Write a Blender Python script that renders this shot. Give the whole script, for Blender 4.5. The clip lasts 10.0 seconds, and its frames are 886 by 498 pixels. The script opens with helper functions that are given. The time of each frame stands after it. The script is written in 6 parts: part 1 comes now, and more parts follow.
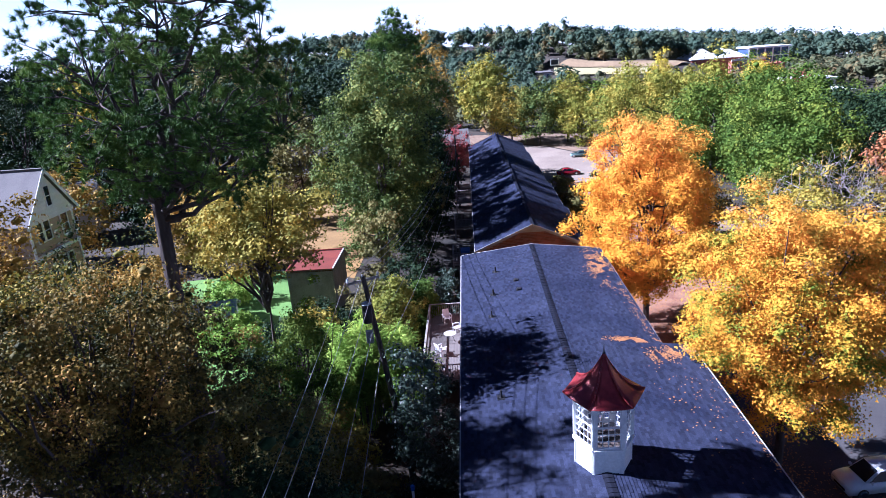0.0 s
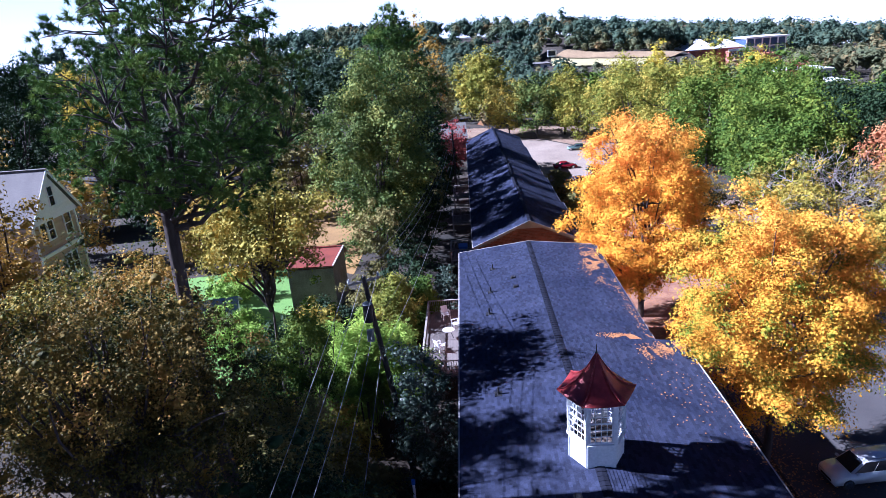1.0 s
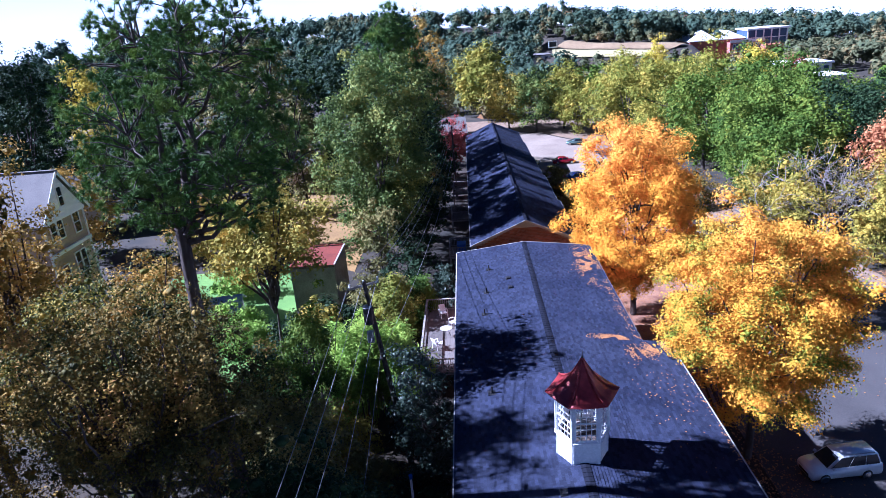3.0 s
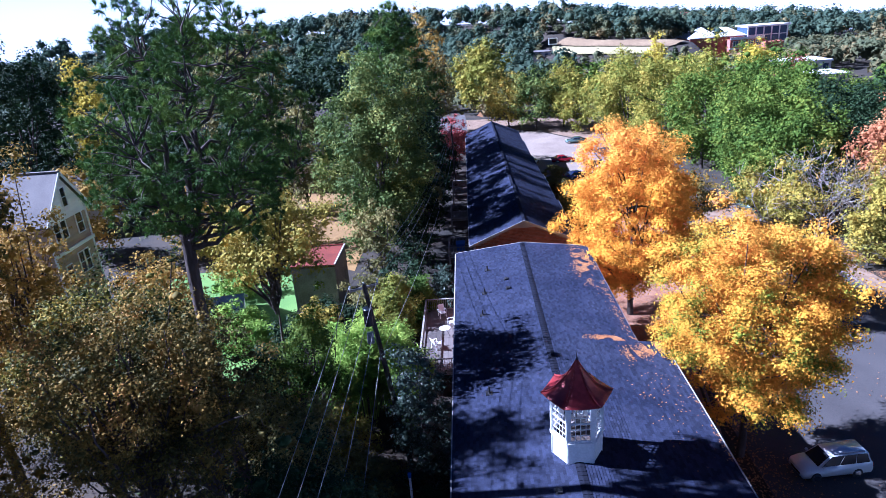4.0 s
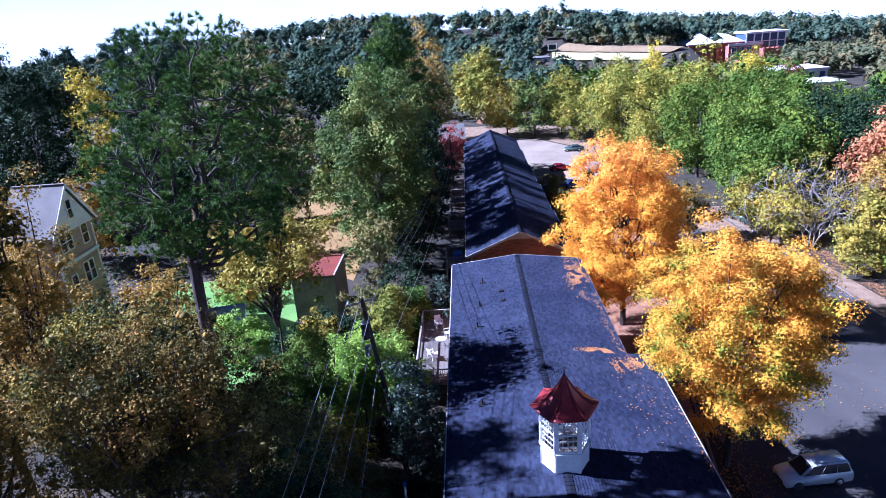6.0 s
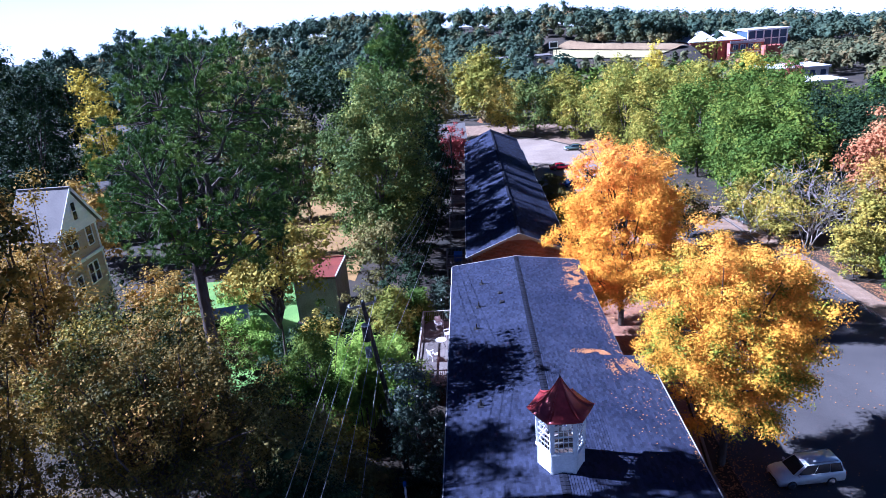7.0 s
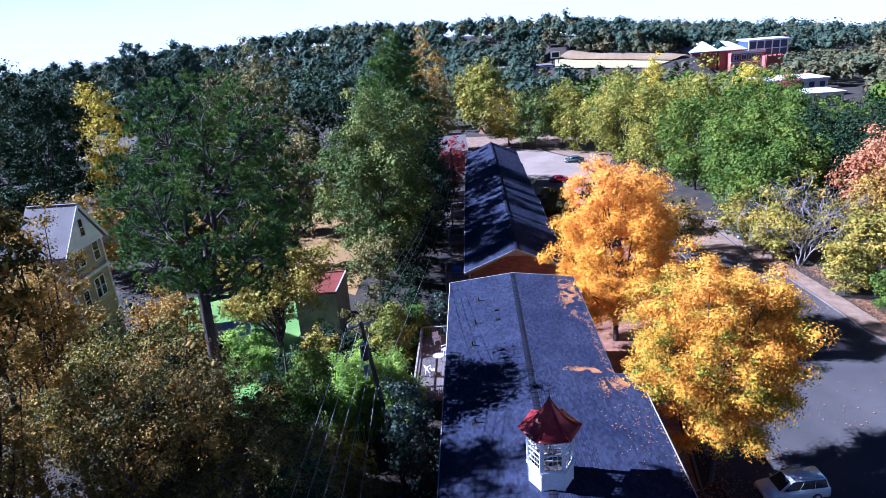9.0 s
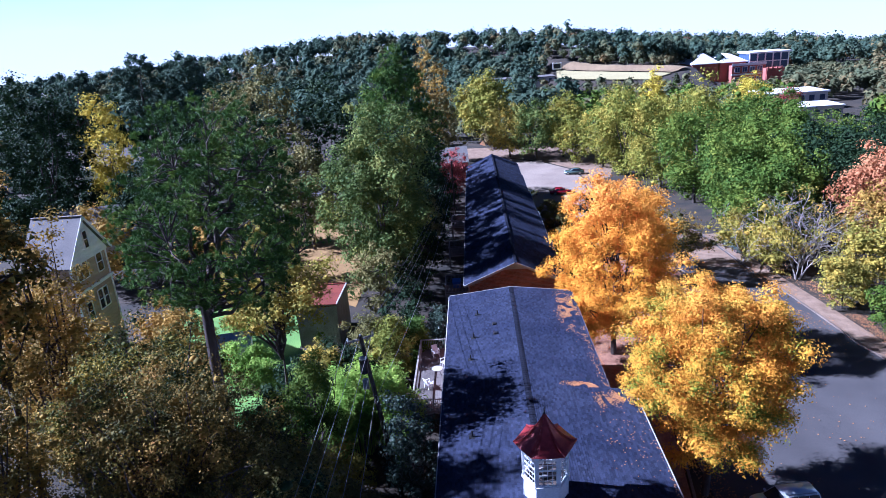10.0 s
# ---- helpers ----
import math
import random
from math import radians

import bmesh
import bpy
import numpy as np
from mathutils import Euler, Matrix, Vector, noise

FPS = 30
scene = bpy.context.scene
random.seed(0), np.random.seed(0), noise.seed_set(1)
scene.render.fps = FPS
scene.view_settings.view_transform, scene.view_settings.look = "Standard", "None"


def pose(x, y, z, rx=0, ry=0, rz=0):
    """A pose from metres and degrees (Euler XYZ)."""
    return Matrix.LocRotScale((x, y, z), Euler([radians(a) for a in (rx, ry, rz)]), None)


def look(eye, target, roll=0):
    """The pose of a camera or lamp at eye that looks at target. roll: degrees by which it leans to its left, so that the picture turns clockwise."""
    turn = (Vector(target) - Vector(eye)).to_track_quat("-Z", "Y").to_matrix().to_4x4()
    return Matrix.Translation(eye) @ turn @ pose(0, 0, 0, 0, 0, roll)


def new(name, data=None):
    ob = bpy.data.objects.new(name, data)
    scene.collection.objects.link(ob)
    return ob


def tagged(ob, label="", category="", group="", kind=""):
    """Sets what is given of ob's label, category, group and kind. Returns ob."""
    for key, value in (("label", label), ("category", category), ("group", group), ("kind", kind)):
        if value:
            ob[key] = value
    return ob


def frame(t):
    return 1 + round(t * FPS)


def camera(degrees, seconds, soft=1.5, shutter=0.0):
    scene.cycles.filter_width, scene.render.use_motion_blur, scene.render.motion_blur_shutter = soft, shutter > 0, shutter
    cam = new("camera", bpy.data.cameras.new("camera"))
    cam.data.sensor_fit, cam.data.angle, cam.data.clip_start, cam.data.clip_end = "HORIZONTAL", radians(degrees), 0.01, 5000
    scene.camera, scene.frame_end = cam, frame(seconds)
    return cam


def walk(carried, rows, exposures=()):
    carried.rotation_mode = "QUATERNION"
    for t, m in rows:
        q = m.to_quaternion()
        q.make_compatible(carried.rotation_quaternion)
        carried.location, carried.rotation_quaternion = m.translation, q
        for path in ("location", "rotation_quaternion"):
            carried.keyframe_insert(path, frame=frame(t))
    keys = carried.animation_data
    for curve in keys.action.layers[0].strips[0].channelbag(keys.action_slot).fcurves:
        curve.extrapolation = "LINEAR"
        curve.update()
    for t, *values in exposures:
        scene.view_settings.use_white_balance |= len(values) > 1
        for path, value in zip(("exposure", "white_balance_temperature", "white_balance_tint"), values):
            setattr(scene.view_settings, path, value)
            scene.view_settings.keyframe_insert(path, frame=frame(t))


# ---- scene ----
cam = camera(69.4, 10.0, soft=0.5)
PATH = [
    (0, (0.142, 0.392, 24.584), (0.043, 2.286, 23.95), -4.4),
    (0.5, (0.165, 0.049, 24.965), (0.071, 1.939, 24.316), -5.0),
    (1, (0.217, -0.302, 25.347), (0.122, 1.583, 24.687), -4.7),
    (1.5, (0.291, -0.621, 25.699), (0.195, 1.261, 25.03), -4.7),
    (2, (0.388, -0.859, 26.007), (0.296, 1.019, 25.324), -4.8),
    (2.5, (0.482, -1.21, 26.368), (0.385, 0.666, 25.682), -4.7),
    (4, (0.703, -2.003, 27.231), (0.603, -0.133, 26.531), -4.6),
    (4.5, (0.771, -2.253, 27.522), (0.672, -0.383, 26.821), -4.7),
    (5, (0.91, -2.487, 27.778), (0.815, -0.613, 27.087), -4.7),
    (5.5, (0.992, -2.735, 28.065), (0.895, -0.86, 27.378), -4.5),
    (7, (1.297, -3.49, 28.94), (1.192, -1.619, 28.243), -4.6),
    (7.5, (1.377, -3.74, 29.277), (1.269, -1.866, 28.585), -4.8),
    (8, (1.51, -3.965, 29.593), (1.399, -2.091, 28.904), -4.7),
    (8.5, (1.67, -4.189, 29.858), (1.559, -2.314, 29.171), -4.6),
    (9, (1.803, -4.381, 30.191), (1.692, -2.502, 29.515), -4.5),
    (9.5, (1.916, -4.647, 30.571), (1.802, -2.763, 29.91), -4.4),
    (10, (2.037, -4.873, 30.801), (1.923, -2.985, 30.152), -4.2),
]
walk(cam, [(t, look(eye, target, roll)) for t, eye, target, roll in PATH], ((0.0, 2.05, 4250, 31), (4.0, 2.1, 4020, 31), (8.0, 2.08, 4020, 31), (10.0, 1.84, 4020, 31)))

# ---- light ----
SUN_TURN, SUN_EL = -5.0, 35.0   # the sun stands to the west of the flats, a little ahead of the eye
world = bpy.data.worlds.new("sky")
scene.world = world
world.use_nodes = True
wn = world.node_tree.nodes
sky = wn.new("ShaderNodeTexSky")
sky.sky_type, sky.sun_disc = "NISHITA", False
sky.sun_elevation, sky.sun_rotation = radians(SUN_EL), radians(270.0 - SUN_TURN)
sky.air_density, sky.dust_density, sky.ozone_density = 1.0, 0.1, 6.0
wn["Background"].inputs["Strength"].default_value = 0.0060
world.node_tree.links.new(sky.outputs["Color"], wn["Background"].inputs["Color"])
sun = new("sun", bpy.data.lights.new("sun", "SUN"))
sun.data.energy, sun.data.angle, sun.data.color = 5.0, radians(0.55), (1.0, 0.84, 0.60)
sun.matrix_world = look((-100 * math.cos(radians(SUN_TURN)), -100 * math.sin(radians(SUN_TURN)), 100 * math.tan(radians(SUN_EL))), (0, 0, 0))


# ---- materials ----
def nodes_of(name):
    m = bpy.data.materials.new(name)
    m.use_nodes = True
    nt = m.node_tree
    return m, nt, nt.nodes["Principled BSDF"]


def noise_node(nt, scale, detail=4.0, coord="Object", stretch=None):
    tc = nt.nodes.new("ShaderNodeTexCoord")
    n = nt.nodes.new("ShaderNodeTexNoise")
    n.inputs["Scale"].default_value, n.inputs["Detail"].default_value = scale, detail
    if stretch:
        mp = nt.nodes.new("ShaderNodeMapping")
        mp.inputs["Scale"].default_value = stretch
        nt.links.new(tc.outputs[coord], mp.inputs["Vector"])
        nt.links.new(mp.outputs["Vector"], n.inputs["Vector"])
    else:
        nt.links.new(tc.outputs[coord], n.inputs["Vector"])
    return n


def ramp_node(nt, source, stops):
    r = nt.nodes.new("ShaderNodeValToRGB")
    while len(r.color_ramp.elements) < len(stops):
        r.color_ramp.elements.new(0.5)
    for e, (p, c) in zip(r.color_ramp.elements, stops):
        e.position, e.color = p, (*c, 1)
    nt.links.new(source, r.inputs["Fac"])
    return r


def mix_node(nt, kind, fac, a, b):
    m = nt.nodes.new("ShaderNodeMix")
    m.data_type, m.blend_type = "RGBA", kind
    for sock, v in ((m.inputs["Factor"], fac), (m.inputs["A"], a), (m.inputs["B"], b)):
        if isinstance(v, bpy.types.NodeSocket):
            nt.links.new(v, sock)
        elif isinstance(v, tuple):
            sock.default_value = (*v, 1)
        else:
            sock.default_value = v
    return m.outputs["Result"]


def surface(name, c1, c2, big=0.5, fine=12.0, rough=0.8, bump=0.3, metal=0.0, stretch=None, piece=0.0, grain=0.35, shine=0.5):
    """Two-tone surface: stains at a large scale, grain and relief at a fine one; piece: how much single pieces differ."""
    m, nt, bs = nodes_of(name)
    a = noise_node(nt, big, 5.0, stretch=stretch)
    col = ramp_node(nt, a.outputs["Fac"], ((0.32, c1), (0.68, c2))).outputs["Color"]
    f = noise_node(nt, fine, 6.0, stretch=stretch)
    g = ramp_node(nt, f.outputs["Fac"], ((0.3, (1 - grain,) * 3), (0.7, (1 + grain * 0.5,) * 3))).outputs["Color"]
    col = mix_node(nt, "MULTIPLY", 1.0, col, g)
    if piece:
        oi = nt.nodes.new("ShaderNodeObjectInfo")
        ge = nt.nodes.new("ShaderNodeNewGeometry")
        ad = nt.nodes.new("ShaderNodeMath")
        ad.operation = "ADD"
        nt.links.new(oi.outputs["Random"], ad.inputs[0])
        nt.links.new(ge.outputs["Random Per Island"], ad.inputs[1])
        fr = nt.nodes.new("ShaderNodeMath")
        fr.operation = "FRACT"
        nt.links.new(ad.outputs[0], fr.inputs[0])
        p = ramp_node(nt, fr.outputs[0], ((0.0, (1 - piece,) * 3), (1.0, (1 + piece,) * 3))).outputs["Color"]
        col = mix_node(nt, "MULTIPLY", 1.0, col, p)
    nt.links.new(col, bs.inputs["Base Color"])
    bs.inputs["Roughness"].default_value, bs.inputs["Metallic"].default_value = rough, metal
    bs.inputs["Specular IOR Level"].default_value = shine
    if bump:
        b = nt.nodes.new("ShaderNodeBump")
        b.inputs["Strength"].default_value, b.inputs["Distance"].default_value = bump, 0.03
        nt.links.new(f.outputs["Fac"], b.inputs["Height"])
        nt.links.new(b.outputs["Normal"], bs.inputs["Normal"])
    return m


def foliage(name, stops, scale=0.35, glow=0.4, rough=0.75, high=None, spread=0.32):
    """Leaves: colours vary leaf by leaf and in drifts; light shines through. high: (z0, z1, colour) for a turned crown top."""
    m, nt, bs = nodes_of(name)
    stops = tuple((p, (min(0.84, r * 1.2), g * 0.98, b * 0.9)) for p, (r, g, b) in stops)
    ge = nt.nodes.new("ShaderNodeNewGeometry")
    n = noise_node(nt, scale, 3.0)
    mx = nt.nodes.new("ShaderNodeMix")
    mx.data_type = "FLOAT"
    mx.inputs["Factor"].default_value = spread
    st = nt.nodes.new("ShaderNodeMapRange")
    st.inputs["From Min"].default_value, st.inputs["From Max"].default_value = 0.3, 0.7
    nt.links.new(n.outputs["Fac"], st.inputs["Value"])
    nt.links.new(st.outputs["Result"], mx.inputs["A"])
    nt.links.new(ge.outputs["Random Per Island"], mx.inputs["B"])
    col = ramp_node(nt, mx.outputs["Result"], stops).outputs["Color"]
    if high:
        tc = nt.nodes.new("ShaderNodeTexCoord")
        sp = nt.nodes.new("ShaderNodeSeparateXYZ")
        nt.links.new(tc.outputs["Object"], sp.inputs[0])
        ad = nt.nodes.new("ShaderNodeMath")
        ad.operation = "MULTIPLY_ADD"
        ad.inputs[1].default_value = 5.0
        nt.links.new(n.outputs["Fac"], ad.inputs[0])
        nt.links.new(sp.outputs["Z"], ad.inputs[2])
        mr = nt.nodes.new("ShaderNodeMapRange")
        mr.inputs["From Min"].default_value, mr.inputs["From Max"].default_value = high[0] + 2.5, high[1] + 2.5
        nt.links.new(ad.outputs[0], mr.inputs["Value"])
        col = mix_node(nt, "MIX", mr.outputs["Result"], col, high[2])
    nt.links.new(col, bs.inputs["Base Color"])
    bs.inputs["Roughness"].default_value = rough
    bs.inputs["Specular IOR Level"].default_value = 0.15
    tr = nt.nodes.new("ShaderNodeBsdfTranslucent")
    nt.links.new(col, tr.inputs["Color"])
    ms = nt.nodes.new("ShaderNodeMixShader")
    ms.inputs["Fac"].default_value = glow * 0.55
    nt.links.new(bs.outputs[0], ms.inputs[1])
    nt.links.new(tr.outputs[0], ms.inputs[2])
    nt.links.new(ms.outputs[0], nt.nodes["Material Output"].inputs["Surface"])
    return m


GROUND = surface("leaf_strewn_earth", (0.018, 0.016, 0.011), (0.05, 0.036, 0.02), 0.25, 9.0, 0.95, 0.6)
LAWN = surface("mown_grass", (0.09, 0.19, 0.025), (0.16, 0.28, 0.04), 0.3, 14.0, 0.9, 0.5)
DRY_LAWN = surface("dry_yard_grass", (0.20, 0.115, 0.028), (0.30, 0.18, 0.045), 0.3, 10.0, 0.95, 0.5)
FIELD = surface("bleached_field_grass", (0.36, 0.31, 0.13), (0.42, 0.37, 0.17), 0.02, 2.0, 0.95, 0.2)
DRY_BANK = surface("tan_bank_grass", (0.19, 0.13, 0.065), (0.25, 0.18, 0.09), 0.05, 2.0, 0.95, 0.2)
ASPHALT = surface("worn_asphalt", (0.050, 0.046, 0.046), (0.082, 0.076, 0.074), 0.18, 20.0, 0.85, 0.25)
CONCRETE = surface("pale_concrete", (0.21, 0.165, 0.125), (0.29, 0.235, 0.18), 0.15, 6.0, 0.85, 0.2)
KERB = surface("leaf_stained_kerb_concrete", (0.13, 0.10, 0.075), (0.19, 0.15, 0.115), 0.4, 8.0, 0.9, 0.2)
LITTER = surface("fallen_leaf_litter", (0.20, 0.09, 0.05), (0.32, 0.18, 0.095), 0.9, 9.0, 0.95, 0.8)
TAN_LITTER = surface("pale_leaf_litter", (0.17, 0.11, 0.065), (0.27, 0.19, 0.12), 0.9, 9.0, 0.95, 0.8)
# Charcoal shingle with the blue of skylit shade put into its colour.
SHINGLE = surface("skylight_blued_shingle", (0.020, 0.024, 0.050), (0.034, 0.039, 0.070), 0.4, 30.0, 0.9, 0.15, piece=0.35, shine=0.12)
RIDGE = surface("ridge_shingle", (0.009, 0.010, 0.018), (0.016, 0.018, 0.030), 0.5, 25.0, 0.9, 0.3, shine=0.1)
BRICK = surface("red_brown_brick", (0.20, 0.075, 0.05), (0.30, 0.12, 0.08), 0.8, 14.0, 0.85, 0.4, piece=0.25)
MORTAR = surface("mortar", (0.26, 0.22, 0.19), (0.33, 0.29, 0.25), 1.0, 20.0, 0.9, 0.3)
WHITE = surface("white_paint", (0.72, 0.73, 0.75), (0.80, 0.80, 0.80), 0.9, 10.0, 0.5, 0.08, grain=0.12)
TRIM = surface("weathered_white_trim", (0.36, 0.35, 0.34), (0.48, 0.47, 0.46), 0.8, 12.0, 0.6, 0.1, grain=0.2)
RED_METAL = surface("oxide_red_metal_roof", (0.20, 0.018, 0.022), (0.31, 0.045, 0.042), 1.6, 5.0, 0.38, 0.12, metal=0.25, grain=0.25)
DARK_METAL = surface("dark_metal", (0.03, 0.03, 0.035), (0.05, 0.05, 0.055), 2.0, 20.0, 0.5, 0.1, metal=0.6)
GALV = surface("galvanised_metal", (0.32, 0.34, 0.37), (0.42, 0.44, 0.47), 2.0, 18.0, 0.45, 0.1, metal=0.7)
BARK = surface("grey_brown_bark", (0.035, 0.026, 0.022), (0.085, 0.065, 0.054), 1.5, 9.0, 0.95, 0.9, stretch=(1, 1, 0.25))
PALE_BARK = surface("pale_grey_bark", (0.24, 0.21, 0.19), (0.36, 0.33, 0.30), 1.5, 9.0, 0.95, 0.6, stretch=(1, 1, 0.25))
POLE_WOOD = surface("creosoted_pole_wood", (0.035, 0.028, 0.024), (0.075, 0.06, 0.05), 1.2, 14.0, 0.9, 0.5, stretch=(1, 1, 0.1))
GREY_WOOD = surface("weathered_grey_deck_wood", (0.22, 0.20, 0.185), (0.33, 0.305, 0.28), 1.0, 14.0, 0.85, 0.3)
DECK_WOOD = surface("brown_grey_deck_boards", (0.11, 0.095, 0.085), (0.17, 0.15, 0.135), 1.0, 14.0, 0.85, 0.3)
FENCE_WOOD = surface("red_brown_fence_wood", (0.13, 0.018, 0.006), (0.19, 0.03, 0.010), 0.8, 10.0, 0.85, 0.3, piece=0.15)
TAN_SIDING = surface("tan_lap_siding", (0.33, 0.24, 0.17), (0.40, 0.30, 0.22), 0.5, 12.0, 0.7, 0.15, grain=0.15)
GREY_ROOF = surface("brown_grey_shingle_roof", (0.13, 0.12, 0.115), (0.18, 0.165, 0.155), 0.5, 14.0, 0.85, 0.4)
BEIGE = surface("beige_siding", (0.42, 0.36, 0.28), (0.50, 0.43, 0.34), 0.4, 8.0, 0.8, 0.15, grain=0.15)
OFFICE_BRICK = surface("campus_brick", (0.34, 0.10, 0.07), (0.40, 0.14, 0.10), 0.2, 3.0, 0.85, 0.2)
OFFICE_WHITE = surface("campus_white_panel", (0.66, 0.66, 0.68), (0.74, 0.74, 0.75), 0.1, 3.0, 0.7, 0.05, grain=0.1)
RUBBER = surface("tyre_rubber", (0.015, 0.015, 0.016), (0.025, 0.025, 0.026), 3.0, 30.0, 0.8, 0.1)


def gloss(name, colour, rough=0.25, metal=0.0, coat=0.0):
    m, nt, bs = nodes_of(name)
    n = noise_node(nt, 3.0, 4.0)
    r = ramp_node(nt, n.outputs["Fac"], ((0.3, tuple(v * 0.92 for v in colour)), (0.7, colour)))
    nt.links.new(r.outputs["Color"], bs.inputs["Base Color"])
    bs.inputs["Roughness"].default_value, bs.inputs["Metallic"].default_value, bs.inputs["Coat Weight"].default_value = rough, metal, coat
    return m


GLASS = gloss("dark_window_glass", (0.02, 0.025, 0.035), 0.06)
BLUE_GLASS = gloss("blue_curtain_glass", (0.05, 0.08, 0.16), 0.08)
CAR_WHITE = gloss("white_car_paint", (0.74, 0.75, 0.77), 0.25, 0.0, 1.0)
CAR_RED = gloss("dark_red_car_paint", (0.28, 0.010, 0.02), 0.22, 0.2, 1.0)
CAR_GREEN = gloss("grey_green_car_paint", (0.10, 0.15, 0.14), 0.25, 0.3, 1.0)
CAR_BLUE = gloss("dark_blue_car_paint", (0.02, 0.03, 0.10), 0.25, 0.3, 1.0)
CHROME = gloss("bright_metal", (0.6, 0.6, 0.62), 0.2, 1.0)
LAMP_RED = gloss("red_lamp_plastic", (0.35, 0.01, 0.01), 0.2)
LAMP_CLEAR = gloss("clear_lamp_plastic", (0.55, 0.57, 0.6), 0.1)
BLUE_PAINT = gloss("blue_sheet", (0.05, 0.13, 0.50), 0.4)
CABLE = gloss("black_cable", (0.05, 0.05, 0.055), 0.5)
CABLE_PALE = gloss("bare_aluminium_cable", (0.30, 0.30, 0.31), 0.5, 0.5)

OAK_YELLOW = foliage("yellow_olive_oak_leaves", ((0.0, (0.07, 0.115, 0.013)), (0.5, (0.19, 0.235, 0.024)), (1.0, (0.42, 0.39, 0.05))), 0.25, 0.3)
MAPLE = foliage("maple_leaves", ((0.0, (0.07, 0.17, 0.012)), (0.30, (0.21, 0.27, 0.012)), (0.47, (0.55, 0.35, 0.010)), (0.75, (0.60, 0.38, 0.014)), (1.0, (0.56, 0.26, 0.016))), 0.55, 0.42, high=(12.5, 18.0, (0.80, 0.41, 0.035)), spread=0.35)
MAPLE_B = foliage("orange_maple_leaves", ((0.0, (0.30, 0.28, 0.015)), (0.3, (0.64, 0.40, 0.008)), (1.0, (0.68, 0.42, 0.012))), 0.45, 0.42, high=(12.5, 20.0, (0.76, 0.36, 0.05)), spread=0.35)
GREEN = foliage("green_oak_leaves", ((0.0, (0.022, 0.064, 0.008)), (0.5, (0.075, 0.145, 0.013)), (1.0, (0.19, 0.26, 0.022))), 0.25, 0.3)
# Stops darker than the leaf itself: deep shade is put into this colour.
DEEP_GREEN = foliage("shade_darkened_green_leaves", ((0.0, (0.008, 0.020, 0.009)), (0.6, (0.020, 0.048, 0.017)), (1.0, (0.060, 0.10, 0.034))), 0.3, 0.2)
TULIP = foliage("tall_green_leaves", ((0.0, (0.03, 0.075, 0.02)), (0.55, (0.105, 0.17, 0.034)), (1.0, (0.29, 0.33, 0.06))), 0.3, 0.3)
OLIVE = foliage("olive_leaves", ((0.0, (0.07, 0.09, 0.03)), (0.5, (0.15, 0.17, 0.05)), (1.0, (0.27, 0.26, 0.09))), 0.3, 0.3)
GOLD = foliage("golden_olive_leaves", ((0.0, (0.12, 0.12, 0.02)), (0.5, (0.27, 0.22, 0.035)), (1.0, (0.46, 0.33, 0.05))), 0.25, 0.35)
YELLOW = foliage("bright_yellow_leaves", ((0.0, (0.24, 0.26, 0.02)), (0.5, (0.46, 0.46, 0.03)), (1.0, (0.58, 0.58, 0.05))), 0.3, 0.35)
# The lowest stop here and in BROWN puts deep shade into the colour.
THICKET = foliage("yellowing_thicket_leaves", ((0.0, (0.008, 0.022, 0.008)), (0.45, (0.04, 0.065, 0.015)), (0.65, (0.19, 0.21, 0.028)), (0.87, (0.37, 0.31, 0.03)), (1.0, (0.29, 0.15, 0.035))), 0.3, 0.35, spread=0.5)
BROWN = foliage("brown_turning_leaves", ((0.0, (0.014, 0.022, 0.008)), (0.4, (0.075, 0.085, 0.02)), (0.72, (0.27, 0.215, 0.035)), (1.0, (0.36, 0.21, 0.06))), 0.35, 0.35)
YELLOW_GREEN = foliage("yellow_green_leaves", ((0.0, (0.07, 0.11, 0.02)), (0.5, (0.25, 0.265, 0.034)), (0.85, (0.44, 0.39, 0.045)), (1.0, (0.55, 0.43, 0.05))), 0.4, 0.35)
RED_LEAF = foliage("red_leaves", ((0.0, (0.22, 0.10, 0.045)), (0.6, (0.38, 0.21, 0.09)), (1.0, (0.48, 0.34, 0.15))), 0.3, 0.35)
PINK_LEAF = foliage("dull_red_leaves", ((0.0, (0.18, 0.05, 0.05)), (1.0, (0.36, 0.11, 0.10))), 0.3, 0.35)
BAMBOO = foliage("bright_bamboo_leaves", ((0.0, (0.12, 0.26, 0.035)), (0.6, (0.27, 0.46, 0.06)), (1.0, (0.42, 0.58, 0.10))), 0.5, 0.4)
SHRUB = foliage("glossy_blue_green_leaves", ((0.0, (0.02, 0.04, 0.03)), (0.6, (0.05, 0.085, 0.065)), (1.0, (0.12, 0.17, 0.14))), 0.6, 0.15, 0.3)
NEEDLE = foliage("pine_needles", ((0.0, (0.014, 0.042, 0.012)), (0.5, (0.065, 0.145, 0.024)), (1.0, (0.21, 0.33, 0.05))), 0.5, 0.15)
# Distance haze is put into these two colours: bluer needles, paler tones, more glow.
FAR_PINE = foliage("hazy_far_pine_needles", ((0.0, (0.036, 0.074, 0.058)), (0.6, (0.058, 0.104, 0.070)), (1.0, (0.105, 0.145, 0.075))), 0.03, 0.4, 0.9, spread=0.25)
FAR_MIX = foliage("hazy_far_mixed_leaves", ((0.0, (0.05, 0.085, 0.05)), (0.55, (0.10, 0.13, 0.065)), (0.85, (0.18, 0.16, 0.07)), (1.0, (0.27, 0.14, 0.085))), 0.05, 0.4, 0.9, spread=0.25)


